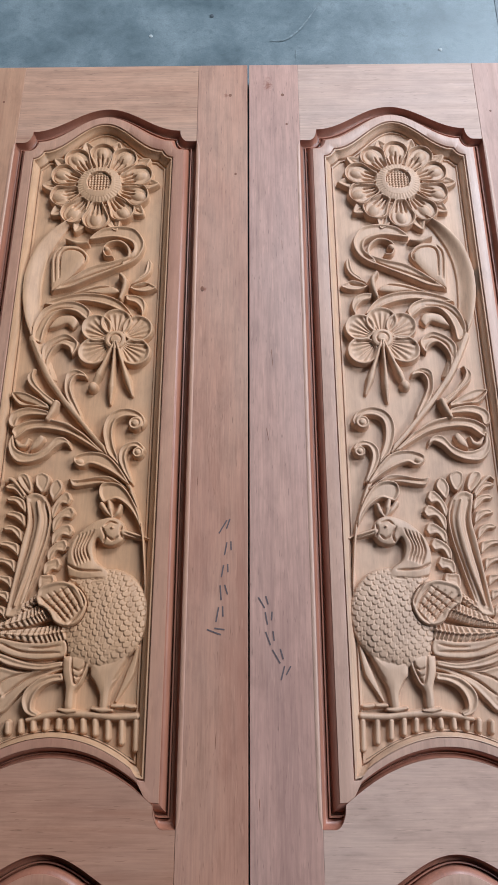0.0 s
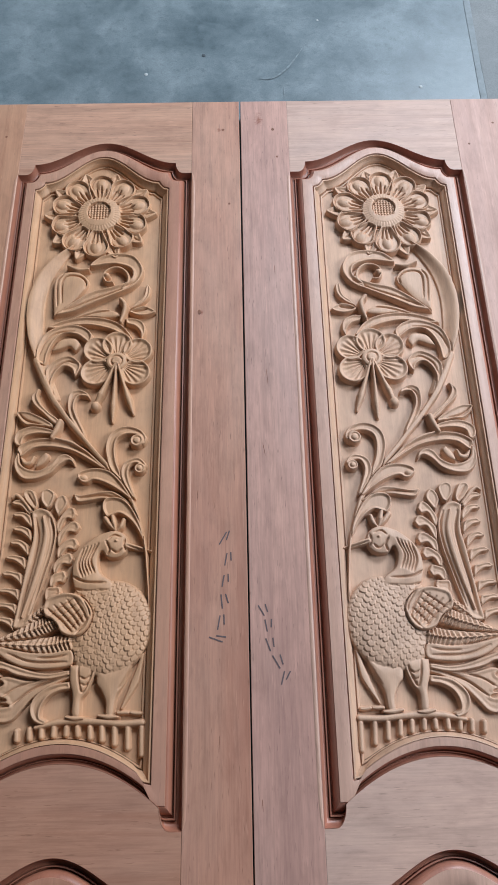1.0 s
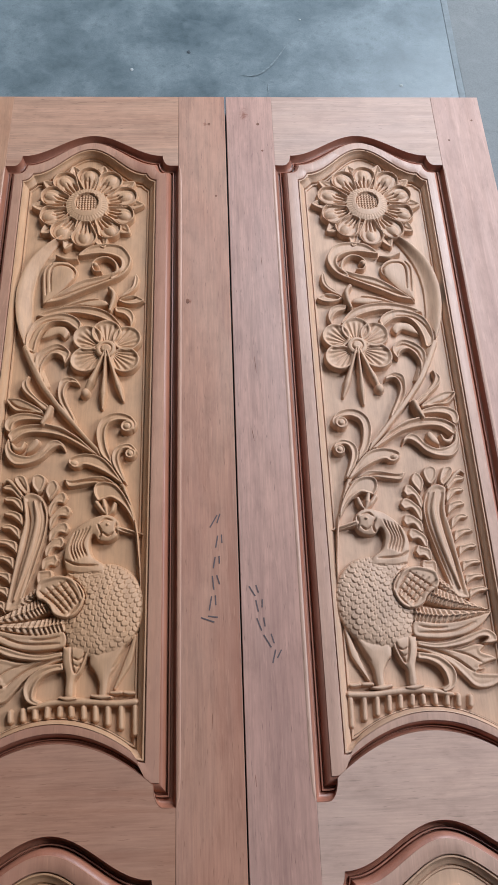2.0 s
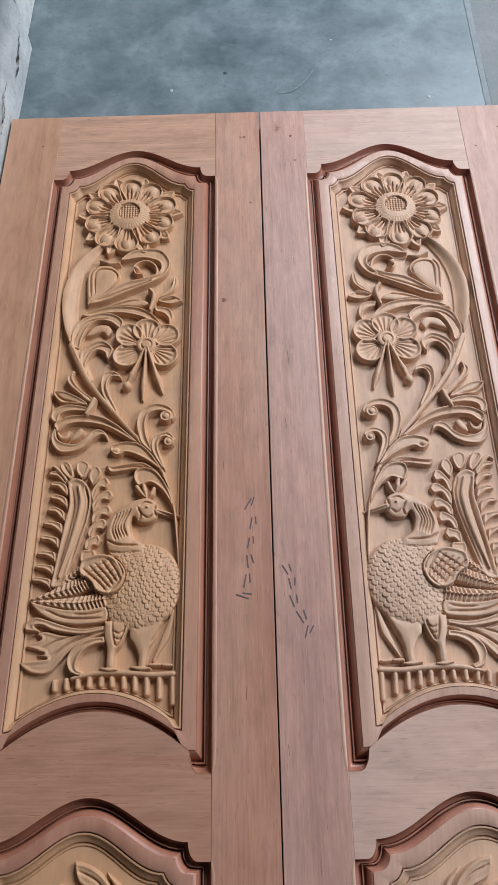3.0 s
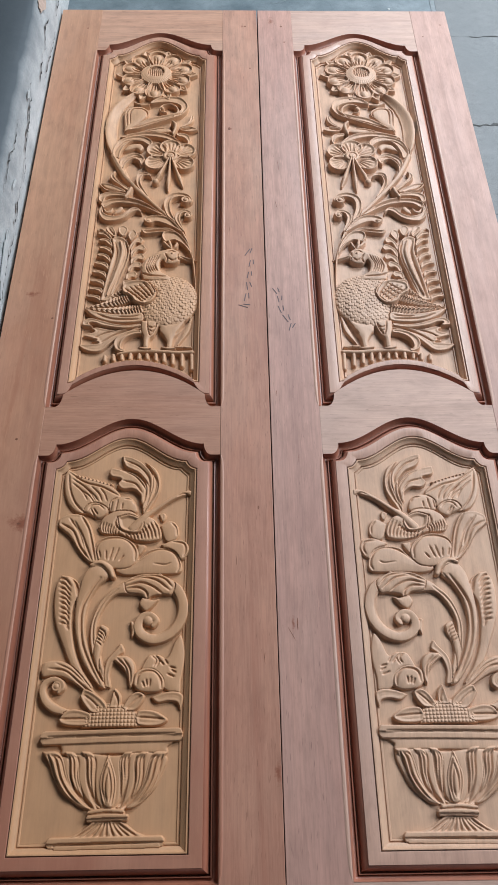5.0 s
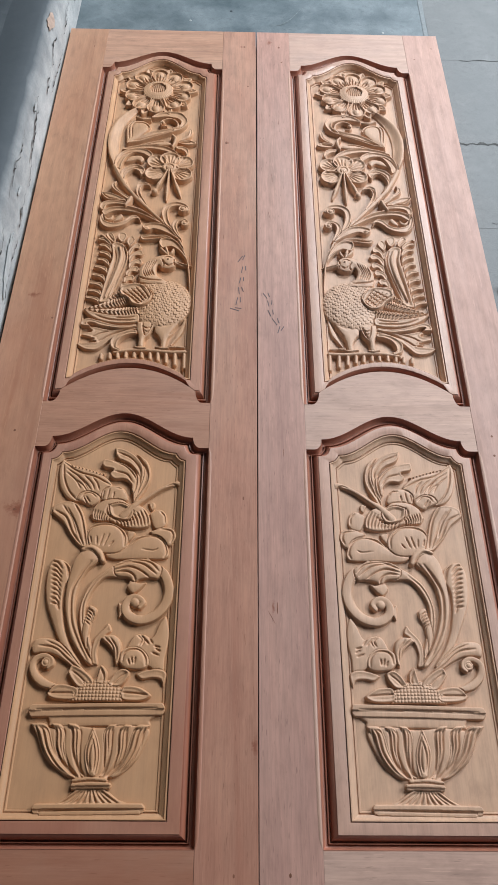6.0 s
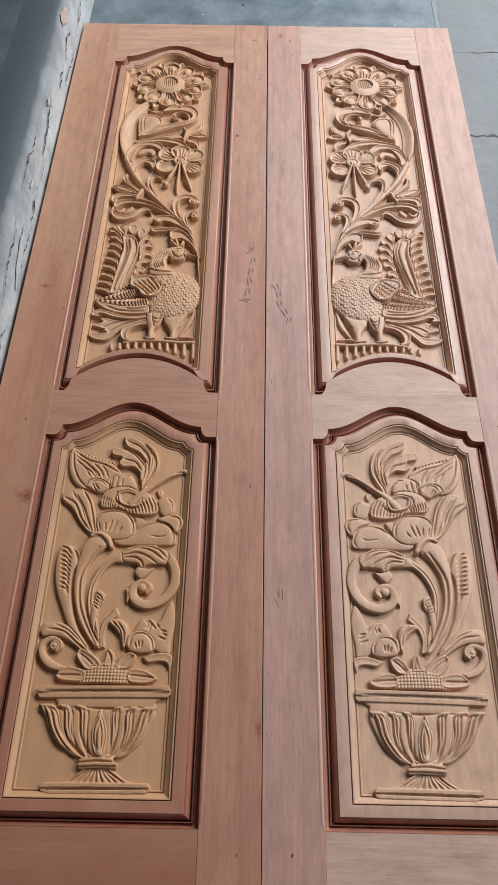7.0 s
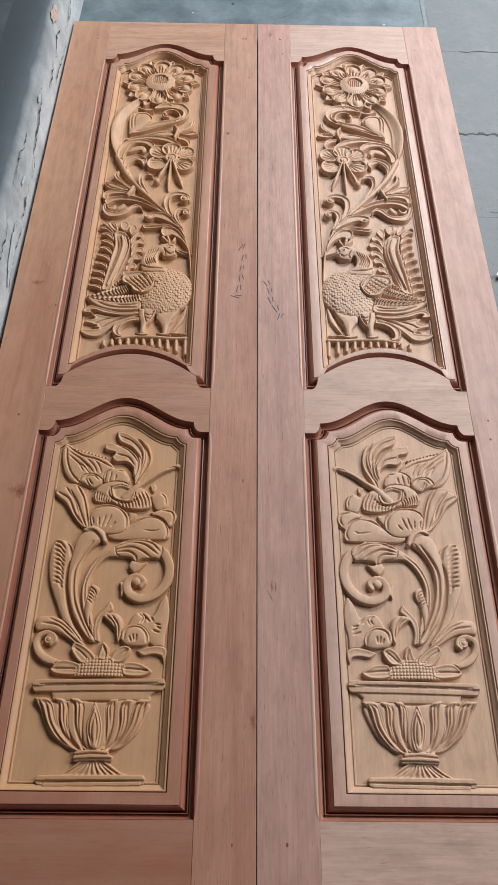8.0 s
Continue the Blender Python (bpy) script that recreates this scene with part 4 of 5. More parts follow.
    # wing: a hatched shield over rows of small feathers
    bird.blade([(-109, 1131), (-93, 1114), (-72, 1102), (-48, 1096), (-25, 1095), (4, 1100), (2, 1120), (-27, 1117), (-54, 1118), (-79, 1123)], 9.5, 8, 1.2, 3.0)
    bird.cut([(-82, 1116), (-49, 1105), (-4, 1104)], 2.2, 2.2)
    bird.cut([(-42, 1110), (-22, 1110), (-4, 1113)], 2.0, 1.8)
    bird.stroke([(2, 1131), (-39, 1126), (-107, 1130)], [26, 22, 4], [11, 9.5, 7], 'barb', 14)
    bird.stroke([(-22, 1158), (-53, 1146), (-106, 1132)], [28, 22, 4], [11.5, 9.5, 7], 'barb', 13)
    bird.stroke([(-38, 1174), (-56, 1160), (-75, 1144)], [14, 14, 5], [10, 8, 6], 'barb', 7)
    bird.blade([(-40, 1172), (-36, 1186), (-22, 1193), (-3, 1195), (16, 1186), (28, 1168), (26, 1151), (16, 1138), (1, 1135), (-13, 1141), (-20, 1152), (-28, 1159), (-36, 1163)], 16, 4, 2.4, 3.2)
    bird.cut([(-33, 1173), (-11, 1155), (2, 1141)], 2.0, 2.4)
    bird.cut([(-24, 1177), (-5, 1158), (7, 1145)], 2.0, 2.4)
    bird.cut([(-16, 1180), (2, 1162), (11, 1149)], 2.0, 2.4)
    bird.cut([(-7, 1184), (8, 1165), (16, 1154)], 2.0, 2.4)
    bird.cut([(2, 1187), (15, 1169), (20, 1158)], 2.0, 2.4)
    bird.cut([(10, 1191), (22, 1172), (25, 1162)], 2.0, 2.4)
    bird.cut([(-30, 1163), (-16, 1174), (1, 1186)], 1.7, 1.8)
    bird.cut([(-20, 1157), (-8, 1168), (6, 1179)], 1.7, 1.8)
    bird.cut([(-11, 1151), (1, 1163), (11, 1172)], 1.7, 1.8)
    bird.cut([(-2, 1144), (9, 1157), (17, 1165)], 1.7, 1.8)
    bird.cut([(7, 1138), (18, 1151), (22, 1159)], 1.7, 1.8)
    # picket ledge under the bird
    ledge.stroke([(-37, 1024), (-8, 1030), (19, 1031), (49, 1029), (72, 1027), (99, 1028)], [7, 10, 11, 10, 10, 10], 8)
    ledge.stroke([(67, 1040), (74, 1040), (80, 1040)], [6, 7, 6], 7)
    ledge.stroke([(84, 1040), (90, 1039), (96, 1039)], [6, 7, 6], 7)
    ledge.stroke([(-61, 1020), (-60, 1010)], [9, 9], 7)
    ledge.stroke([(-45, 1022), (-44, 1011)], [9, 9], 7)
    ledge.stroke([(-30, 1023), (-29, 1013)], [9, 9], 7)
    ledge.stroke([(-14, 1024), (-14, 1014)], [9, 9], 7)
    ledge.stroke([(2, 1023), (2, 1015)], [9, 9], 7)
    ledge.stroke([(16, 1023), (17, 1014)], [9, 9], 7)
    ledge.stroke([(32, 1023), (33, 1011)], [9, 9], 7)
    ledge.stroke([(47, 1023), (48, 1008)], [9, 9], 7)
    ledge.stroke([(63, 1022), (64, 1003)], [9, 9], 7)
    ledge.stroke([(80, 1022), (81, 998)], [9, 9], 7)
    ledge.stroke([(98, 1022), (99, 990)], [9, 9], 7)
    return (("sunflower_carving", sunflower), ("vine_carving", vine), ("flower_carving", flower), ("bird_carving", bird), ("ledge_carving", ledge))


def carve_lower():
    bouquet, urn = Relief(375, 815, 1.0, 108, -4.0), Relief(215, 430, 1.0, 106, -4.0)
    # broad leaf with a beaded edge
    bouquet.blade([(-97, 786), (-73, 771), (-47, 764), (-25, 755), (-7, 735), (-22, 714), (-51, 705), (-74, 706), (-91, 724), (-99, 747), (-101, 771)], 8, 9)
    bouquet.cut([(-94, 774), (-90, 749), (-80, 725), (-64, 706)], 2.4, 3.2)
    bouquet.cut([(-93, 778), (-66, 760), (-37, 751), (-9, 735)], 2.4, 3)
    bouquet.cut([(-87, 766), (-62, 748), (-47, 727)], 2.0, 2.6)
    bouquet.cut([(-56, 753), (-42, 739), (-36, 726)], 2.0, 2.6)
    bouquet.cut([(-41, 749), (-33, 739), (-28, 726)], 2.0, 2.6)
    bouquet.cut([(-67, 752), (-52, 739), (-42, 726)], 2.0, 2.6)
    bouquet.cut([(-69, 744), (-57, 735), (-49, 724)], 2.0, 2.6)
    bouquet.cut([(-86, 758), (-70, 744), (-60, 728)], 2.0, 2.6)
    bouquet.dome((-78, 772), 2.6, 2.6, 9.5, 'dome')
    bouquet.dome((-72, 770), 2.6, 2.6, 9.5, 'dome')
    bouquet.dome((-66, 769), 2.6, 2.6, 9.5, 'dome')
    bouquet.dome((-60, 767), 2.6, 2.6, 9.5, 'dome')
    bouquet.dome((-53, 765), 2.6, 2.6, 9.5, 'dome')
    bouquet.dome((-47, 763), 2.6, 2.6, 9.5, 'dome')
    bouquet.dome((-41, 761), 2.6, 2.6, 9.5, 'dome')
    bouquet.dome((-35, 759), 2.6, 2.6, 9.5, 'dome')
    bouquet.dome((-29, 757), 2.6, 2.6, 9.5, 'dome')
    bouquet.dome((-23, 756), 2.6, 2.6, 9.5, 'dome')
    # curling tongues
    bouquet.blade([(30, 799), (49, 784), (57, 762), (56, 740), (46, 718), (33, 696), (36, 721), (41, 738), (45, 758), (41, 780)], 9, 5, 1.5, 2.6)
    bouquet.blade([(-9, 810), (9, 806), (27, 795), (42, 776), (46, 755), (41, 731), (33, 703), (30, 714), (31, 727), (35, 745), (31, 762), (19, 777), (1, 786), (-6, 796)], 10.5, 5, 2.0, 2.6)
    bouquet.blade([(-26, 787), (-5, 782), (14, 775), (30, 760), (36, 743), (32, 720), (27, 723), (25, 737), (13, 746), (-4, 746), (-13, 756), (-8, 765), (-23, 769), (-28, 777)], 11.5, 5, 1.6, 2.6)
    bouquet.cut([(5, 782), (24, 771), (39, 751), (39, 731), (32, 710)], 2.2, 2.8)
    bouquet.cut([(33, 792), (46, 772), (50, 751), (43, 727), (33, 706)], 2.2, 2.8)
    bouquet.cut([(-8, 781), (15, 770), (33, 747), (33, 726)], 2.2, 2.8)
    bouquet.cut([(-4, 762), (16, 756), (28, 740)], 2.2, 2.8)
    bouquet.cut([(36, 789), (49, 769), (53, 750), (45, 726)], 2.2, 2.8)
    bouquet.cut([(-3, 800), (20, 789), (37, 769), (41, 751)], 2.2, 2.8)
    # small petals behind the coil
    bouquet.blade([(-66, 708), (-59, 720), (-44, 724), (-27, 715), (-25, 704), (-38, 695), (-51, 701)], 9, 6)
    bouquet.cut([(-56, 710), (-51, 718), (-40, 719), (-31, 711)], 2, 2.4)
    bouquet.cut([(-52, 711), (-44, 697)], 2.2, 2.8)
    bouquet.cut([(-48, 712), (-41, 702)], 2.2, 2.8)
    bouquet.blade([(-23, 707), (-23, 724), (-8, 734), (8, 733), (18, 724), (23, 707), (10, 702), (-15, 704)], 8.5, 6)
    bouquet.cut([(-19, 724), (-21, 708)], 2, 2.6)
    bouquet.cut([(-10, 727), (-13, 708)], 2, 2.6)
    bouquet.cut([(-2, 721), (-3, 711)], 2, 2.6)
    bouquet.cut([(2, 729), (13, 728), (17, 721)], 2, 2.6)
    # petals on the far side
    bouquet.blade([(57, 702), (65, 705), (69, 700), (68, 692), (63, 689)], 6.5, 5, 1.2, 2.6)
    bouquet.blade([(60, 682), (76, 691), (87, 684), (91, 667), (85, 657), (70, 656)], 7.5, 8)
    bouquet.cut([(79, 686), (86, 678), (87, 666)], 2, 2.4)
    bouquet.blade([(62, 650), (85, 658), (100, 656), (108, 644), (104, 631), (95, 624), (73, 638)], 8.5, 8)
    bouquet.cut([(82, 654), (98, 651), (102, 641), (99, 631)], 2.2, 2.8)
    # coiled calyx with its twig
    bouquet.blade([(-39, 680), (-30, 698), (-12, 708), (12, 708), (28, 698), (47, 696), (60, 680), (63, 661), (46, 654), (22, 657), (-3, 667), (-30, 669)], 10, 8)
    bouquet.cut([(-34, 688), (-36, 681), (-33, 671)], 2.2, 3.0)
    bouquet.cut([(-30, 687), (-31, 679), (-29, 671)], 2.2, 3.0)
    bouquet.cut([(-25, 686), (-27, 678), (-25, 670)], 2.2, 3.0)
    bouquet.cut([(-21, 684), (-23, 677), (-21, 669)], 2.2, 3.0)
    bouquet.cut([(-17, 683), (-19, 675), (-17, 668)], 2.2, 3.0)
    bouquet.cut([(-12, 682), (-15, 674), (-13, 667)], 2.2, 3.0)
    bouquet.cut([(-8, 680), (-11, 673), (-9, 666)], 2.2, 3.0)
    bouquet.cut([(-4, 679), (-6, 671), (-5, 665)], 2.2, 3.0)
    bouquet.cut([(5, 669), (8, 664), (10, 658)], 2.2, 3.0)
    bouquet.cut([(10, 670), (14, 665), (15, 658)], 2.2, 3.0)
    bouquet.cut([(15, 672), (19, 665), (21, 659)], 2.2, 3.0)
    bouquet.cut([(20, 674), (24, 666), (26, 659)], 2.2, 3.0)
    bouquet.cut([(25, 676), (30, 667), (32, 659)], 2.2, 3.0)
    bouquet.cut([(30, 678), (35, 669), (37, 660)], 2.2, 3.0)
    bouquet.cut([(35, 680), (40, 670), (43, 660)], 2.2, 3.0)
    bouquet.cut([(40, 683), (46, 671), (48, 660)], 2.2, 3.0)
    bouquet.cut([(45, 686), (51, 673), (54, 661)], 2.2, 3.0)
    bouquet.cut([(50, 689), (57, 675), (59, 661)], 2.2, 3.0)
    bouquet.blade([(-9, 697), (10, 702), (29, 694), (35, 684), (28, 670), (12, 670), (-3, 677)], 11.5, 4, 4.0, 3)
    bouquet.cut([(-9, 697), (-11, 685), (-1, 674), (15, 668), (31, 670), (42, 679)], 2.4, 3)
    bouquet.stroke([(17, 677), (34, 696), (52, 710), (76, 728), (100, 740), (110, 738)], [16, 13, 9, 8, 9, 12], [11, 12, 10, 9, 8, 8], 'round')
    bouquet.cut([(87, 734), (97, 738), (105, 734)], 2, 2)
    # broad front petals
    bouquet.blade([(43, 642), (67, 645), (86, 638), (96, 619), (92, 602), (46, 601), (8, 600), (-5, 610), (27, 625)], 8.5, 12)
    bouquet.cut([(28, 622), (47, 637), (67, 642), (85, 634), (93, 616), (90, 605)], 2.4, 3)
    bouquet.cut([(54, 618), (71, 616), (79, 619)], 2, 1.8)
    bouquet.blade([(25, 652), (39, 649), (36, 639), (28, 632)], 7, 5)
    bouquet.blade([(-42, 638), (-38, 655), (-24, 664), (-3, 665), (16, 656), (27, 642), (29, 626), (16, 612), (-8, 610), (-35, 619)], 11, 14)
    bouquet.cut([(-34, 624), (-39, 641), (-32, 655), (-14, 661), (7, 658), (22, 642), (24, 624)], 2.6, 3.2)
    bouquet.cut([(-30, 628), (-33, 639)], 2, 2.6)
    bouquet.cut([(-21, 626), (-22, 639)], 2, 2.6)
    bouquet.cut([(-16, 624), (-11, 643)], 2, 2.6)
    bouquet.cut([(-9, 624), (-2, 643)], 2, 2.6)
    bouquet.cut([(0, 623), (6, 631)], 2, 2.6)
    # bell leaf
    bouquet.blade([(-102, 683), (-100, 696), (-83, 704), (-64, 701), (-52, 686), (-43, 662), (-37, 639), (-33, 620), (-47, 622), (-65, 641), (-81, 665), (-94, 676)], 10, 8, 1.2, 2.6)
    bouquet.cut([(-96, 686), (-77, 674), (-63, 646), (-46, 624)], 2.4, 3.2)
    bouquet.cut([(-76, 690), (-63, 669), (-53, 646), (-43, 624)], 2.4, 3.2)
    bouquet.cut([(-66, 699), (-53, 678), (-45, 652), (-39, 626)], 2.4, 3.2)
    bouquet.cut([(-84, 695), (-68, 672), (-57, 646)], 2.4, 3.2)
    # feather, barbed over its upper half
    bouquet.blade([(-87, 602), (-71, 598), (-58, 585), (-58, 568), (-64, 551), (-64, 528), (-60, 505), (-54, 483), (-42, 458), (-25, 434), (-38, 435), (-60, 465), (-74, 493), (-88, 525), (-94, 554), (-94, 584)], 8.5, 9)
    bouquet.cut([(-88, 596), (-80, 594), (-71, 583)], 2.6, 3.4)
    bouquet.cut([(-88, 589), (-80, 586), (-71, 575)], 2.6, 3.4)
    bouquet.cut([(-87, 581), (-79, 578), (-71, 568)], 2.6, 3.4)
    bouquet.cut([(-86, 573), (-78, 570), (-70, 561)], 2.6, 3.4)
    bouquet.cut([(-85, 565), (-77, 563), (-70, 553)], 2.6, 3.4)
    bouquet.cut([(-84, 558), (-76, 555), (-70, 546)], 2.6, 3.4)
    bouquet.cut([(-83, 550), (-75, 547), (-69, 539)], 2.6, 3.4)
    bouquet.cut([(-82, 542), (-74, 540), (-69, 532)], 2.6, 3.4)
    bouquet.cut([(-82, 535), (-74, 532), (-69, 524)], 2.6, 3.4)
    bouquet.cut([(-81, 527), (-73, 525), (-68, 517)], 2.6, 3.4)
    bouquet.cut([(-73, 597), (-66, 591), (-63, 582)], 2.2, 2.6)
    bouquet.cut([(-70, 594), (-64, 587), (-62, 577)], 2.2, 2.6)
    bouquet.cut([(-67, 592), (-62, 584), (-61, 573)], 2.2, 2.6)
    bouquet.cut([(-64, 590), (-60, 580), (-60, 569)], 2.2, 2.6)
    # horn with a turned collar
    bouquet.blade([(-45, 614), (-54, 599), (-58, 577), (-61, 554), (-60, 525), (-54, 499), (-44, 472), (-29, 450), (-14, 433), (-5, 433), (-17, 450), (-29, 472), (-39, 499), (-44, 522), (-43, 545), (-38, 565), (-28, 583), (-14, 598), (-28, 615)], 11.5, 12)
    bouquet.cut([(-27, 595), (-40, 574), (-50, 549), (-50, 522), (-44, 492), (-29, 461), (-15, 438)], 3.0, 3.6)
    bouquet.cut([(-17, 598), (-32, 577), (-43, 554)], 2.0, 2)
    bouquet.stroke([(-42, 616), (-29, 619), (-15, 610), (-8, 597)], [8, 12, 13, 9], 13.5, 'round')
    bouquet.cut([(-38, 616), (-26, 615), (-13, 601)], 1.8, 2)
    # great scroll and its fronds
    bouquet.blade([(11, 591), (-5, 580), (-24, 560), (-34, 533), (-36, 508), (-30, 480), (-17, 453), (-6, 434), (-1, 436), (-12, 463), (-20, 488), (-26, 510), (-24, 533), (-13, 556), (1, 569), (30, 570)], 9.5, 10)
    bouquet.cut([(1, 577), (-18, 559), (-30, 533), (-31, 508), (-25, 480), (-12, 450)], 2.2, 2.2)
    bouquet.stroke([(63, 595), (89, 577), (100, 552), (96, 527), (80, 508), (58, 501), (40, 509), (35, 523), (41, 535), (52, 537), (61, 529), (57, 521)], [15, 19, 19, 19, 18, 17, 16, 15, 13, 12, 11, 9], 10.5, 'ribbon')
    bouquet.dome((49, 529), 9, 9, 11, 'dome')
    bouquet.cut([(73, 587), (89, 564), (92, 540), (82, 519), (62, 507)], 2.0, 2.0)
    bouquet.blade([(9, 589), (25, 599), (51, 602), (72, 598), (88, 586), (83, 568), (70, 568), (53, 565), (45, 558), (36, 568), (15, 572)], 11, 7)
    bouquet.cut([(12, 587), (34, 595), (58, 591), (79, 575)], 2.4, 3.2)
    bouquet.cut([(14, 582), (35, 587), (53, 581), (68, 570)], 2.4, 3.2)
    bouquet.cut([(16, 578), (32, 579), (44, 572), (47, 561)], 2.4, 3.2)
    bouquet.cut([(23, 595), (46, 599), (69, 594), (83, 580)], 2.4, 3.2)
    bouquet.blade([(38, 565), (34, 554), (43, 543), (51, 546), (57, 552), (64, 562), (54, 561)], 9, 5)
    bouquet.stroke([(25, 526), (29, 517), (27, 506)], [6, 11, 4], 8, 'round')
    # inner leaves
    bouquet.blade([(-24, 513), (-21, 524), (-10, 519), (-9, 510), (-15, 493), (-18, 471), (-18, 453), (-28, 477), (-27, 499)], 9, 6)
    bouquet.cut([(-22, 518), (-15, 513), (-12, 505)], 2.0, 2.8)
    bouquet.cut([(-22, 513), (-16, 508), (-13, 499)], 2.0, 2.8)
    bouquet.cut([(-23, 508), (-17, 503), (-14, 494)], 2.0, 2.8)
    bouquet.cut([(-24, 503), (-17, 498), (-15, 490)], 2.0, 2.8)
    bouquet.cut([(-24, 498), (-18, 493), (-16, 485)], 2.0, 2.8)
    bouquet.blade([(-8, 433), (-11, 453), (-8, 472), (5, 488), (11, 496), (17, 484), (8, 476), (1, 465), (-2, 450), (1, 433)], 7, 7, 1.5, 2.6)
    bouquet.blade([(1, 471), (8, 477), (22, 477), (32, 468), (35, 455), (32, 437), (28, 432), (23, 449), (14, 462)], 11, 6)
    bouquet.cut([(17, 472), (27, 457), (29, 438)], 2.2, 2.8)
    bouquet.cut([(8, 473), (21, 460), (26, 440)], 2.2, 2.8)
    # side blossom
    bouquet.blade([(42, 459), (52, 477), (66, 479), (80, 475), (90, 498), (99, 507), (105, 486), (105, 465), (101, 443), (99, 423), (79, 429)], 6.5, 10)
    bouquet.cut([(57, 478), (64, 471), (61, 463)], 2.2, 2.8)
    bouquet.cut([(61, 479), (68, 471), (65, 462)], 2.2, 2.8)
    bouquet.cut([(69, 471), (75, 464)], 2.2, 2.8)
    bouquet.cut([(75, 474), (81, 465)], 2.2, 2.8)
    bouquet.cut([(84, 461), (92, 459)], 2.2, 2.8)
    bouquet.cut([(86, 457), (93, 453)], 2.2, 2.8)
    bouquet.cut([(81, 451), (91, 447)], 2.2, 2.8)
    bouquet.blade([(58, 419), (74, 425), (93, 427), (105, 420), (101, 401), (96, 411), (83, 413), (69, 411)], 8, 7, 1.5, 2.6)
    bouquet.blade([(32, 436), (34, 452), (45, 459), (62, 458), (75, 446), (77, 432), (66, 425), (42, 427)], 10.5, 11)
    bouquet.cut([(38, 437), (40, 449), (49, 455), (62, 454), (71, 444), (73, 432)], 2.4, 3.2)
    bouquet.cut([(46, 440), (49, 433)], 2.2, 2.8)
    bouquet.cut([(51, 443), (53, 434)], 2.2, 2.8)
    bouquet.cut([(57, 443), (56, 434)], 2.2, 2.8)
    # volute leaf
    bouquet.stroke([(-47, 399), (-63, 401), (-77, 406), (-89, 416), (-95, 429), (-92, 440), (-81, 445), (-70, 441), (-67, 433), (-72, 427)], [6, 11, 14, 13, 12, 11, 10, 9, 9, 7], 10, 'ribbon')
    bouquet.dome((-76, 435), 8, 8, 10.5, 'ring')
    bouquet.blade([(-102, 458), (-96, 470), (-79, 472), (-62, 467), (-45, 453), (-26, 432), (-8, 413), (-28, 423), (-48, 437), (-68, 447), (-85, 449), (-97, 448)], 10, 8)
    bouquet.cut([(-89, 460), (-65, 456), (-43, 439), (-19, 420)], 2.4, 2.8)
    bouquet.cut([(-79, 467), (-59, 458), (-37, 440)], 2, 2.2)
    # leaves round the seed head
    bouquet.blade([(-42, 421), (-37, 431), (-25, 428), (-8, 416), (-1, 404), (-12, 398), (-24, 399), (-35, 410)], 11, 6, 3.0, 2.6)
    bouquet.cut([(-36, 423), (-23, 414), (-10, 401)], 2.2, 2.0)
    bouquet.blade([(18, 404), (28, 420), (39, 427), (50, 422), (47, 411), (38, 401), (27, 400)], 11, 6, 3.0, 2.6)
    bouquet.cut([(45, 421), (35, 413), (25, 402)], 2.2, 2.0)
    bouquet.blade([(0, 404), (4, 423), (7, 432), (16, 423), (17, 412), (14, 404)], 11, 6, 2.4, 2.6)
    bouquet.cut([(6, 428), (13, 415), (12, 406)], 2.2, 2.6)
    bouquet.blade([(-69, 390), (-60, 401), (-47, 404), (-28, 400), (-22, 394), (-26, 382), (-48, 381), (-63, 384)], 11, 6, 2.4, 2.6)
    bouquet.cut([(-66, 391), (-46, 391), (-27, 391)], 2.2, 2.6)
    bouquet.blade([(38, 391), (43, 401), (57, 402), (71, 398), (84, 388), (71, 380), (44, 381)], 11, 6, 2.4, 2.6)
    bouquet.cut([(42, 392), (60, 391), (78, 389)], 2.2, 2.6)
    # urn
    urn.dome((5, 382), 43, 31, 13, 'seed')
    urn.blade([(-64, 360), (10, 361), (88, 362), (85, 353), (79, 345), (12, 345), (-53, 344), (-60, 351)], 5, 5)
    urn.stroke([(-81, 366), (10, 368), (96, 369)], [19, 19, 19], 11, 'bar')
    urn.cut([(-79, 367), (9, 369), (94, 370)], 2.2, 3.5)
    urn.blade([(-75, 340), (-29, 346), (13, 343), (49, 347), (84, 342), (78, 317), (64, 294), (30, 276), (-11, 275), (-43, 289), (-64, 315)], 6, 8)
    urn.blade([(-86, 349), (-75, 334), (-66, 315), (-51, 295), (-26, 279), (-13, 279), (-29, 291), (-46, 313), (-56, 339), (-67, 349)], 11, 5)
    urn.cut([(-77, 344), (-72, 335), (-63, 315), (-48, 294), (-24, 279)], 2.6, 4.5)
    urn.cut([(-72, 344), (-65, 337), (-56, 314), (-40, 293), (-20, 279)], 2.6, 4.0)
    urn.cut([(-68, 344), (-59, 338), (-49, 313), (-32, 292), (-15, 279)], 2.6, 4.0)
    urn.blade([(-56, 349), (-48, 336), (-45, 317), (-34, 298), (-16, 281), (-10, 279), (-21, 289), (-31, 313), (-34, 336), (-42, 347)], 11, 5)
    urn.cut([(-49, 344), (-46, 336), (-43, 316), (-33, 297), (-15, 280)], 2.6, 4.5)
    urn.cut([(-46, 344), (-41, 336), (-38, 315), (-28, 294), (-13, 280)], 2.6, 4.0)
    urn.cut([(-42, 344), (-36, 336), (-34, 313), (-23, 291), (-11, 279)], 2.6, 4.0)
    urn.blade([(-33, 349), (-25, 336), (-22, 313), (-15, 294), (-6, 279), (0, 279), (-7, 289), (-10, 312), (-11, 336), (-19, 347)], 11, 5)
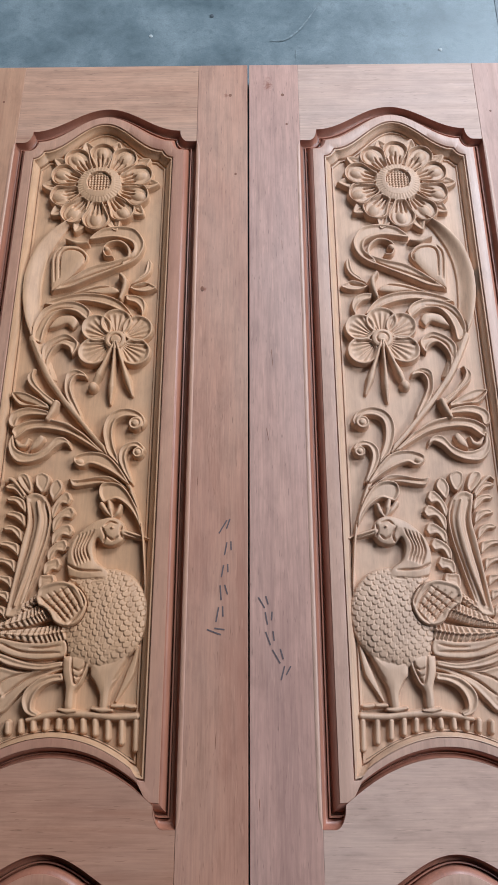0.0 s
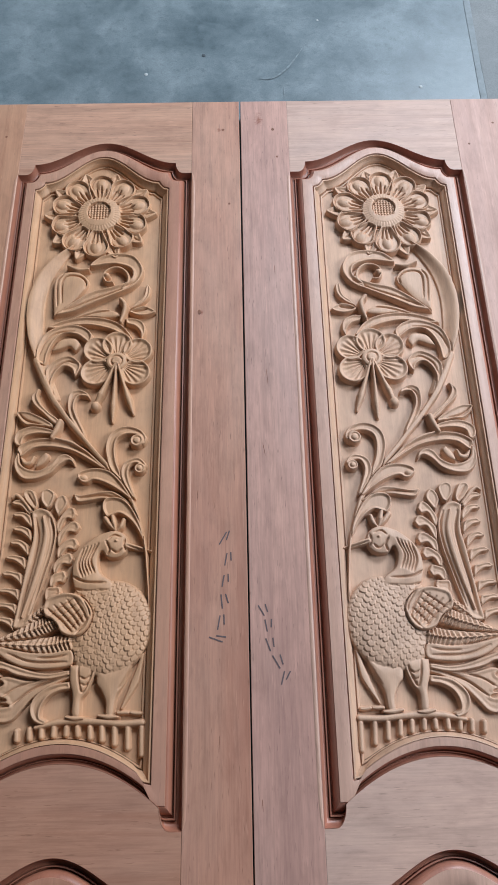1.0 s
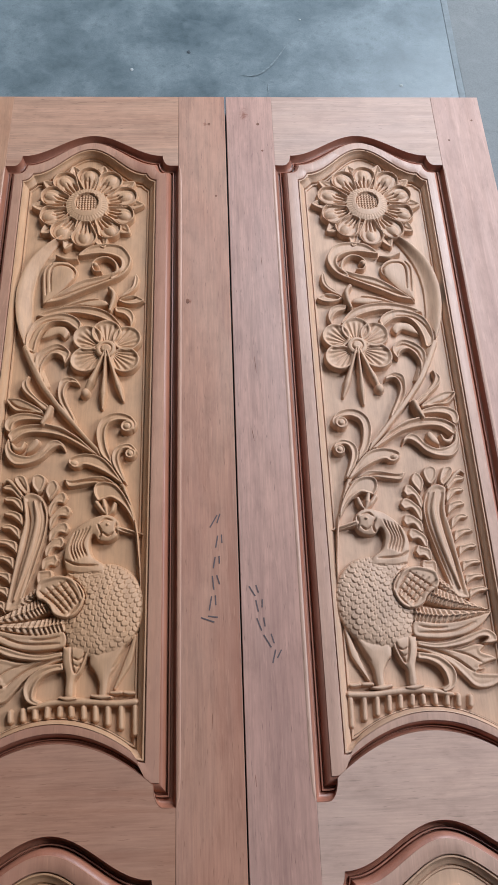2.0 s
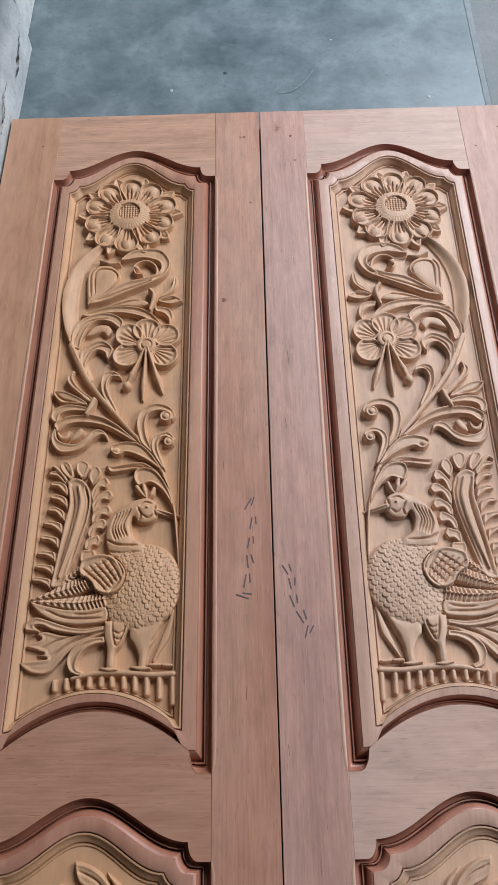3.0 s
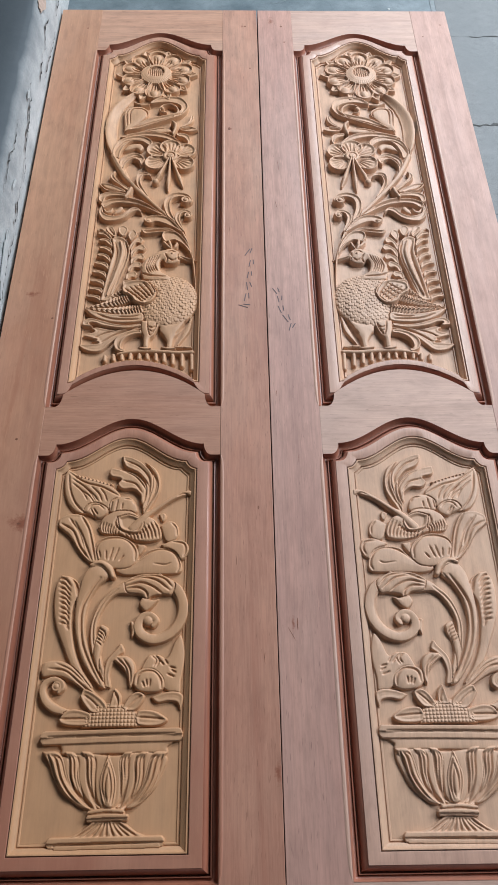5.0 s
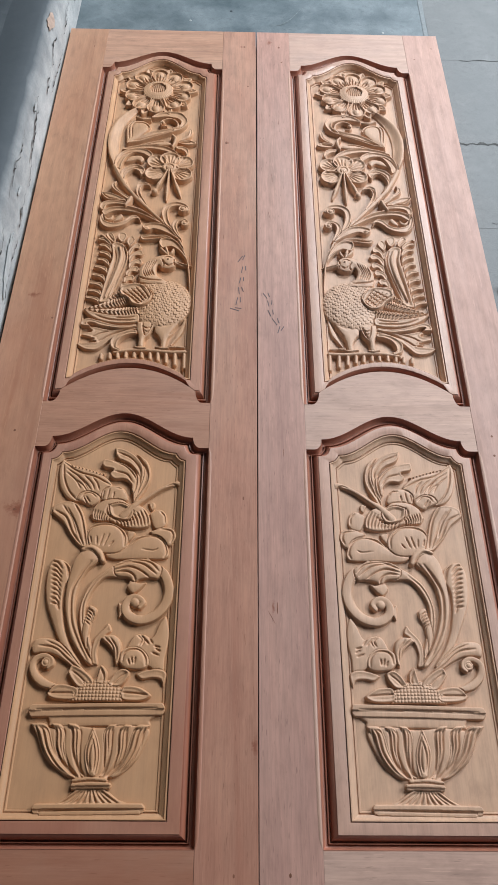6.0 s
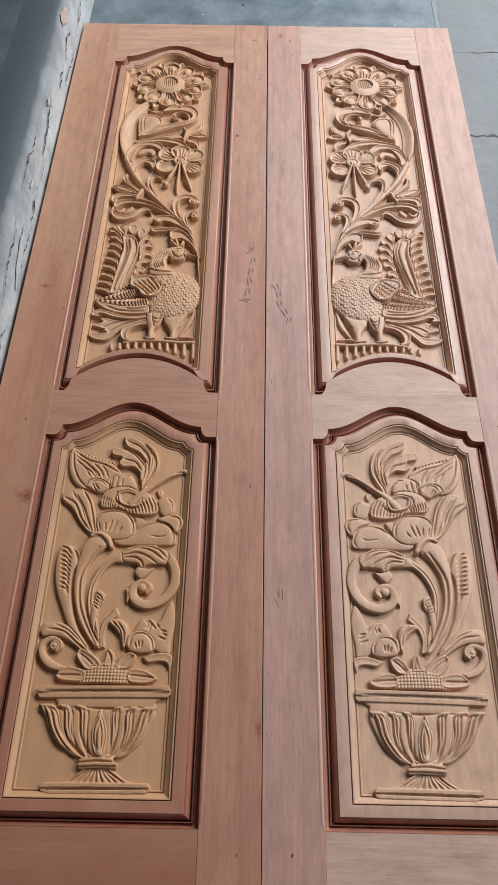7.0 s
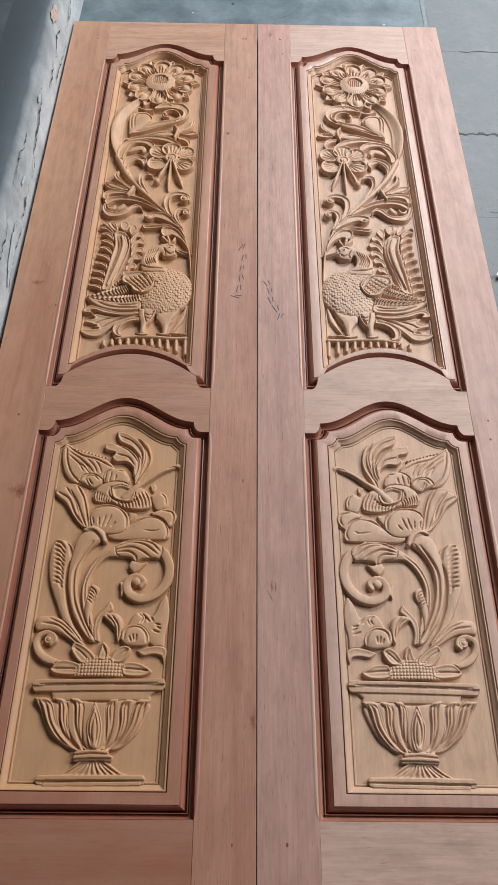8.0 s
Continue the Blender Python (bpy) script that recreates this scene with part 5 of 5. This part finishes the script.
    urn.cut([(-26, 344), (-23, 336), (-20, 313), (-13, 293), (-5, 279)], 2.6, 4.5)
    urn.cut([(-22, 343), (-18, 336), (-16, 313), (-11, 292), (-3, 279)], 2.6, 4.0)
    urn.cut([(-19, 343), (-13, 336), (-12, 312), (-8, 290), (-1, 279)], 2.6, 4.0)
    urn.blade([(86, 347), (78, 332), (74, 313), (63, 293), (43, 278), (31, 279), (43, 291), (55, 312), (61, 337), (69, 347)], 11, 5)
    urn.cut([(79, 342), (76, 333), (71, 313), (60, 293), (41, 278)], 2.6, 4.5)
    urn.cut([(75, 342), (70, 335), (65, 312), (53, 292), (37, 278)], 2.6, 4.0)
    urn.cut([(71, 342), (64, 337), (58, 312), (46, 291), (33, 279)], 2.6, 4.0)
    urn.blade([(60, 347), (54, 335), (54, 316), (48, 297), (33, 280), (29, 279), (37, 289), (43, 312), (41, 335), (47, 346)], 11, 5)
    urn.cut([(54, 342), (52, 335), (52, 315), (46, 296), (33, 280)], 2.6, 4.5)
    urn.cut([(51, 343), (48, 335), (48, 314), (42, 293), (31, 279)], 2.6, 4.0)
    urn.cut([(48, 343), (43, 335), (44, 312), (38, 290), (29, 279)], 2.6, 4.0)
    urn.blade([(38, 348), (34, 335), (34, 312), (30, 293), (25, 279), (19, 279), (24, 289), (23, 312), (20, 335), (26, 346)], 11, 5)
    urn.cut([(33, 343), (32, 335), (32, 312), (29, 293), (24, 279)], 2.6, 4.5)
    urn.cut([(30, 343), (27, 335), (29, 312), (27, 291), (22, 279)], 2.6, 4.0)
    urn.cut([(27, 343), (23, 335), (25, 312), (25, 289), (20, 279)], 2.6, 4.0)
    urn.blade([(5, 345), (0, 331), (-4, 314), (-2, 297), (5, 280), (16, 279), (19, 296), (18, 313), (12, 331)], 12, 6)
    urn.cut([(6, 338), (0, 321), (0, 303), (6, 284)], 2.2, 3.5)
    urn.cut([(6, 338), (13, 320), (16, 303), (14, 283)], 2.2, 3.5)
    urn.cut([(7, 326), (4, 310), (5, 296), (8, 286)], 2.0, 3.0)
    urn.cut([(7, 326), (11, 310), (12, 296), (11, 286)], 2.0, 3.0)
    urn.stroke([(-13, 272), (7, 274), (27, 273)], [9, 10, 9], 10, 'bar')
    urn.stroke([(-13, 266), (8, 267), (32, 267)], [10, 11, 10], 11, 'bar')
    urn.blade([(-10, 263), (9, 263), (28, 263), (47, 251), (60, 244), (9, 243), (-37, 243), (-24, 252)], 7, 6)
    urn.cut([(-5, 261), (-15, 253), (-30, 244)], 2.6, 3.2)
    urn.cut([(-1, 261), (-9, 253), (-20, 245)], 2.6, 3.2)
    urn.cut([(3, 262), (-3, 253), (-10, 245)], 2.6, 3.2)
    urn.cut([(6, 262), (4, 254), (-1, 245)], 2.6, 3.2)
    urn.cut([(9, 262), (9, 254), (9, 245)], 2.6, 3.2)
    urn.cut([(12, 262), (15, 254), (19, 245)], 2.6, 3.2)
    urn.cut([(16, 262), (21, 254), (30, 245)], 2.6, 3.2)
    urn.cut([(19, 262), (27, 254), (39, 245)], 2.6, 3.2)
    urn.cut([(22, 262), (34, 254), (49, 245)], 2.6, 3.2)
    urn.stroke([(-60, 238), (9, 239), (78, 239)], [14, 14, 14], 9, 'bar')
    urn.cut([(-57, 235), (10, 236), (74, 236)], 2.2, 3.5)
    urn.stroke([(-51, 230), (10, 231), (74, 232)], [12, 12, 12], 7, 'bar')
    return (("bouquet_carving", bouquet), ("urn_carving", urn))


UPPER_CARVING, LOWER_CARVING = carve_upper(), carve_lower()


# ---------------------------------------------------------------- the two leaves
def door_leaf(flip, edge, stile_mats, rail_mat, carve_mat, mould_mat, ledge_mat, label):
    """One leaf, lying on its back. flip 1: meeting edge on its right, -1: mirrored. Local x runs from the panel centre."""
    leaf = tagged(new("door_leaf"), label, "door", "pair of carved door leaves")
    leaf.location = (-flip * MID, 0.0, 0.0)
    near, far = MID - 0.0006, -(edge - MID)

    def stile(x0, x1, mat, note):
        a, b = sorted((flip * x0, flip * x1))
        part("stile", box(a, b, 0.0, HEIGHT, 0.0, THICK, 0.0006), mat, leaf, note)

    stile(HALF, near, stile_mats[0], "meeting stile with a pencilled mark")
    stile(far, -HALF, stile_mats[1], "outer stile")
    gap = 0.0003
    up_outer, low_outer = UPPER[0], LOWER[0]
    tops = [p for p in up_outer if p[1] > 1.5]
    lows = [p for p in up_outer if p[1] < 1.5]
    heads = [p for p in low_outer if p[1] > 0.5]

    def both(run):
        return [(-x, y) for x, y in run[::-1] if x > 1e-9] + run

    def clip(run):
        return [(max(min(x, HALF - gap), -HALF + gap), y) for x, y in run]

    rails = (("top_rail", clip([(HALF, HEIGHT), (-HALF, HEIGHT)] + both(tops))),
             ("middle_rail", clip(both(lows[::-1]) + both(heads)[::-1])),
             ("bottom_rail", clip([(-HALF, 0.0), (HALF, 0.0), (HALF, 0.190), (-HALF, 0.190)])))
    for name, pts in rails:
        bm = slab([(flip * x, y) for x, y in pts], 0.0, THICK - 0.0004)
        part(name, bm, rail_mat, leaf)
    for name, half, carving in (("upper_panel", UPPER, UPPER_CARVING), ("lower_panel", LOWER, LOWER_CARVING)):
        field = slab([(flip * (x * 1.01 + INSET), y) for x, y in closed(half[1])], 0.006, THICK - DEEP[name])
        panel = part(name, field, carve_mat, leaf, "carved panel with a plain recessed field")
        part("moulding", moulding_mesh("moulding", half, flip, SECTION, mould_mat), mould_mat, panel, "reddish run moulding with an arched head")
        for side in (-1, 1):
            part("arris", arris_mesh(half, side, ledge_mat), ledge_mat, panel)
        part("ledge", moulding_mesh("ledge", half, flip, LEDGE, ledge_mat), ledge_mat, panel)
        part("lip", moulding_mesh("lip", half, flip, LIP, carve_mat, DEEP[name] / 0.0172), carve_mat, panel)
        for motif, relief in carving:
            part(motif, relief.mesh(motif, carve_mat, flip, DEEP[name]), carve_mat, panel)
    return leaf


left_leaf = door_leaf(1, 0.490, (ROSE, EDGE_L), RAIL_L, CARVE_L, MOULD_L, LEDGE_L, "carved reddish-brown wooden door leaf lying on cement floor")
right_leaf = door_leaf(-1, 0.480, (PLUM, EDGE_R), RAIL_R, CARVE_R, MOULD_R, LEDGE_R, "carved pale pinkish wooden door leaf lying on cement floor")


# pencilled marks on the meeting stiles, as plain short bars
def bar_mark(leaf, x, y, length, turn, width=0.0018):
    bm = box(-length / 2, length / 2, -width / 2, width / 2, 0.0, 0.0003)
    bmesh.ops.transform(bm, matrix=pose(x - leaf.location.x, y, THICK + 0.0001, 0, 0, turn), verts=bm.verts[:])
    part("pencil_mark", bm, PENCIL, leaf)


for x, y, n, turn in ((-0.034, 1.266, 0.026, 60), (-0.030, 1.236, 0.022, 80), (-0.034, 1.206, 0.020, 80), (-0.036, 1.178, 0.024, 95), (-0.040, 1.150, 0.024, 80), (-0.044, 1.128, 0.024, 160)):
    bar_mark(left_leaf, x, y, n * 0.8, turn)
    bar_mark(left_leaf, x + 0.007, y + 0.004, n * 0.55, turn + 12)
for x, y, n, turn in ((0.016, 1.165, 0.020, 120), (0.022, 1.145, 0.020, 100), (0.024, 1.120, 0.022, 110), (0.034, 1.098, 0.024, 120), (0.042, 1.078, 0.022, 75)):
    bar_mark(right_leaf, x, y, n * 0.8, turn)
    bar_mark(right_leaf, x + 0.007, y + 0.003, n * 0.55, turn - 14)


# knots and pin holes in the faces
def knot(leaf, x, y, rx, ry, turn=0):
    bm = bmesh.new()
    rx, ry = rx * 0.7, ry * 0.8
    ring = [bm.verts.new((rx * math.cos(a) * (1 + 0.25 * noise.noise(Vector((a * 1.3, x * 90, y * 40)))), ry * math.sin(a), 0.0)) for a in [2 * math.pi * k / 14 for k in range(14)]]
    bm.faces.new(ring)
    bmesh.ops.transform(bm, matrix=pose(x - leaf.location.x, y, THICK + 0.00015, 0, 0, turn), verts=bm.verts[:])
    part("knot", bm, KNOT, leaf)


for x, y, rx, ry in ((-0.07, 1.64, 0.004, 0.006), (-0.024, 0.71, 0.002, 0.004), (-0.404, 0.685, 0.005, 0.002),
                     (-0.03, 2.03, 0.004, 0.004), (-0.033, 0.16, 0.002, 0.003), (-0.40, 1.10, 0.003, 0.003), (-0.42, 2.02, 0.003, 0.003), (-0.02, 1.86, 0.003, 0.003), (-0.43, 0.84, 0.003, 0.003)):
    knot(left_leaf, x, y, rx, ry)
for x, y, rx, ry in ((0.058, 2.03, 0.004, 0.004), (0.064, 1.965, 0.003, 0.003), (0.041, 0.161, 0.0025, 0.0035), (0.46, 2.04, 0.003, 0.003), (0.41, 1.99, 0.003, 0.003),
                     (0.03, 0.52, 0.0012, 0.012), (0.417, 0.80, 0.003, 0.003), (0.419, 0.84, 0.003, 0.003)):
    knot(right_leaf, x, y, rx, ry)
# scratches and saw nicks along the meeting stiles
for x, y, n, turn in ((0.021, 0.505, 0.030, 28), (0.034, 1.52, 0.040, 4), (0.026, 1.40, 0.028, 9), (0.045, 0.80, 0.022, -2), (0.012, 0.93, 0.018, 3), (0.052, 1.72, 0.026, 2)):
    knot(right_leaf, x, y, 0.0006, n / 2, turn)
for x, y, n, turn in ((-0.060, 0.62, 0.020, 2), (-0.040, 1.00, 0.026, -3), (-0.070, 1.33, 0.018, 1), (-0.020, 0.47, 0.022, 4)):
    knot(left_leaf, x, y, 0.0005, n / 2, turn)


# the pair lies a touch askew, with the joint opening towards the heads
for leaf, turn, slip in ((left_leaf, 0.0042, 0.0), (right_leaf, 0.0032, 0.0008)):
    leaf.matrix_basis = pose(slip, 1.05, 0, 0, 0, math.degrees(turn)) @ pose(0, -1.05, 0) @ Matrix.Translation(leaf.location)
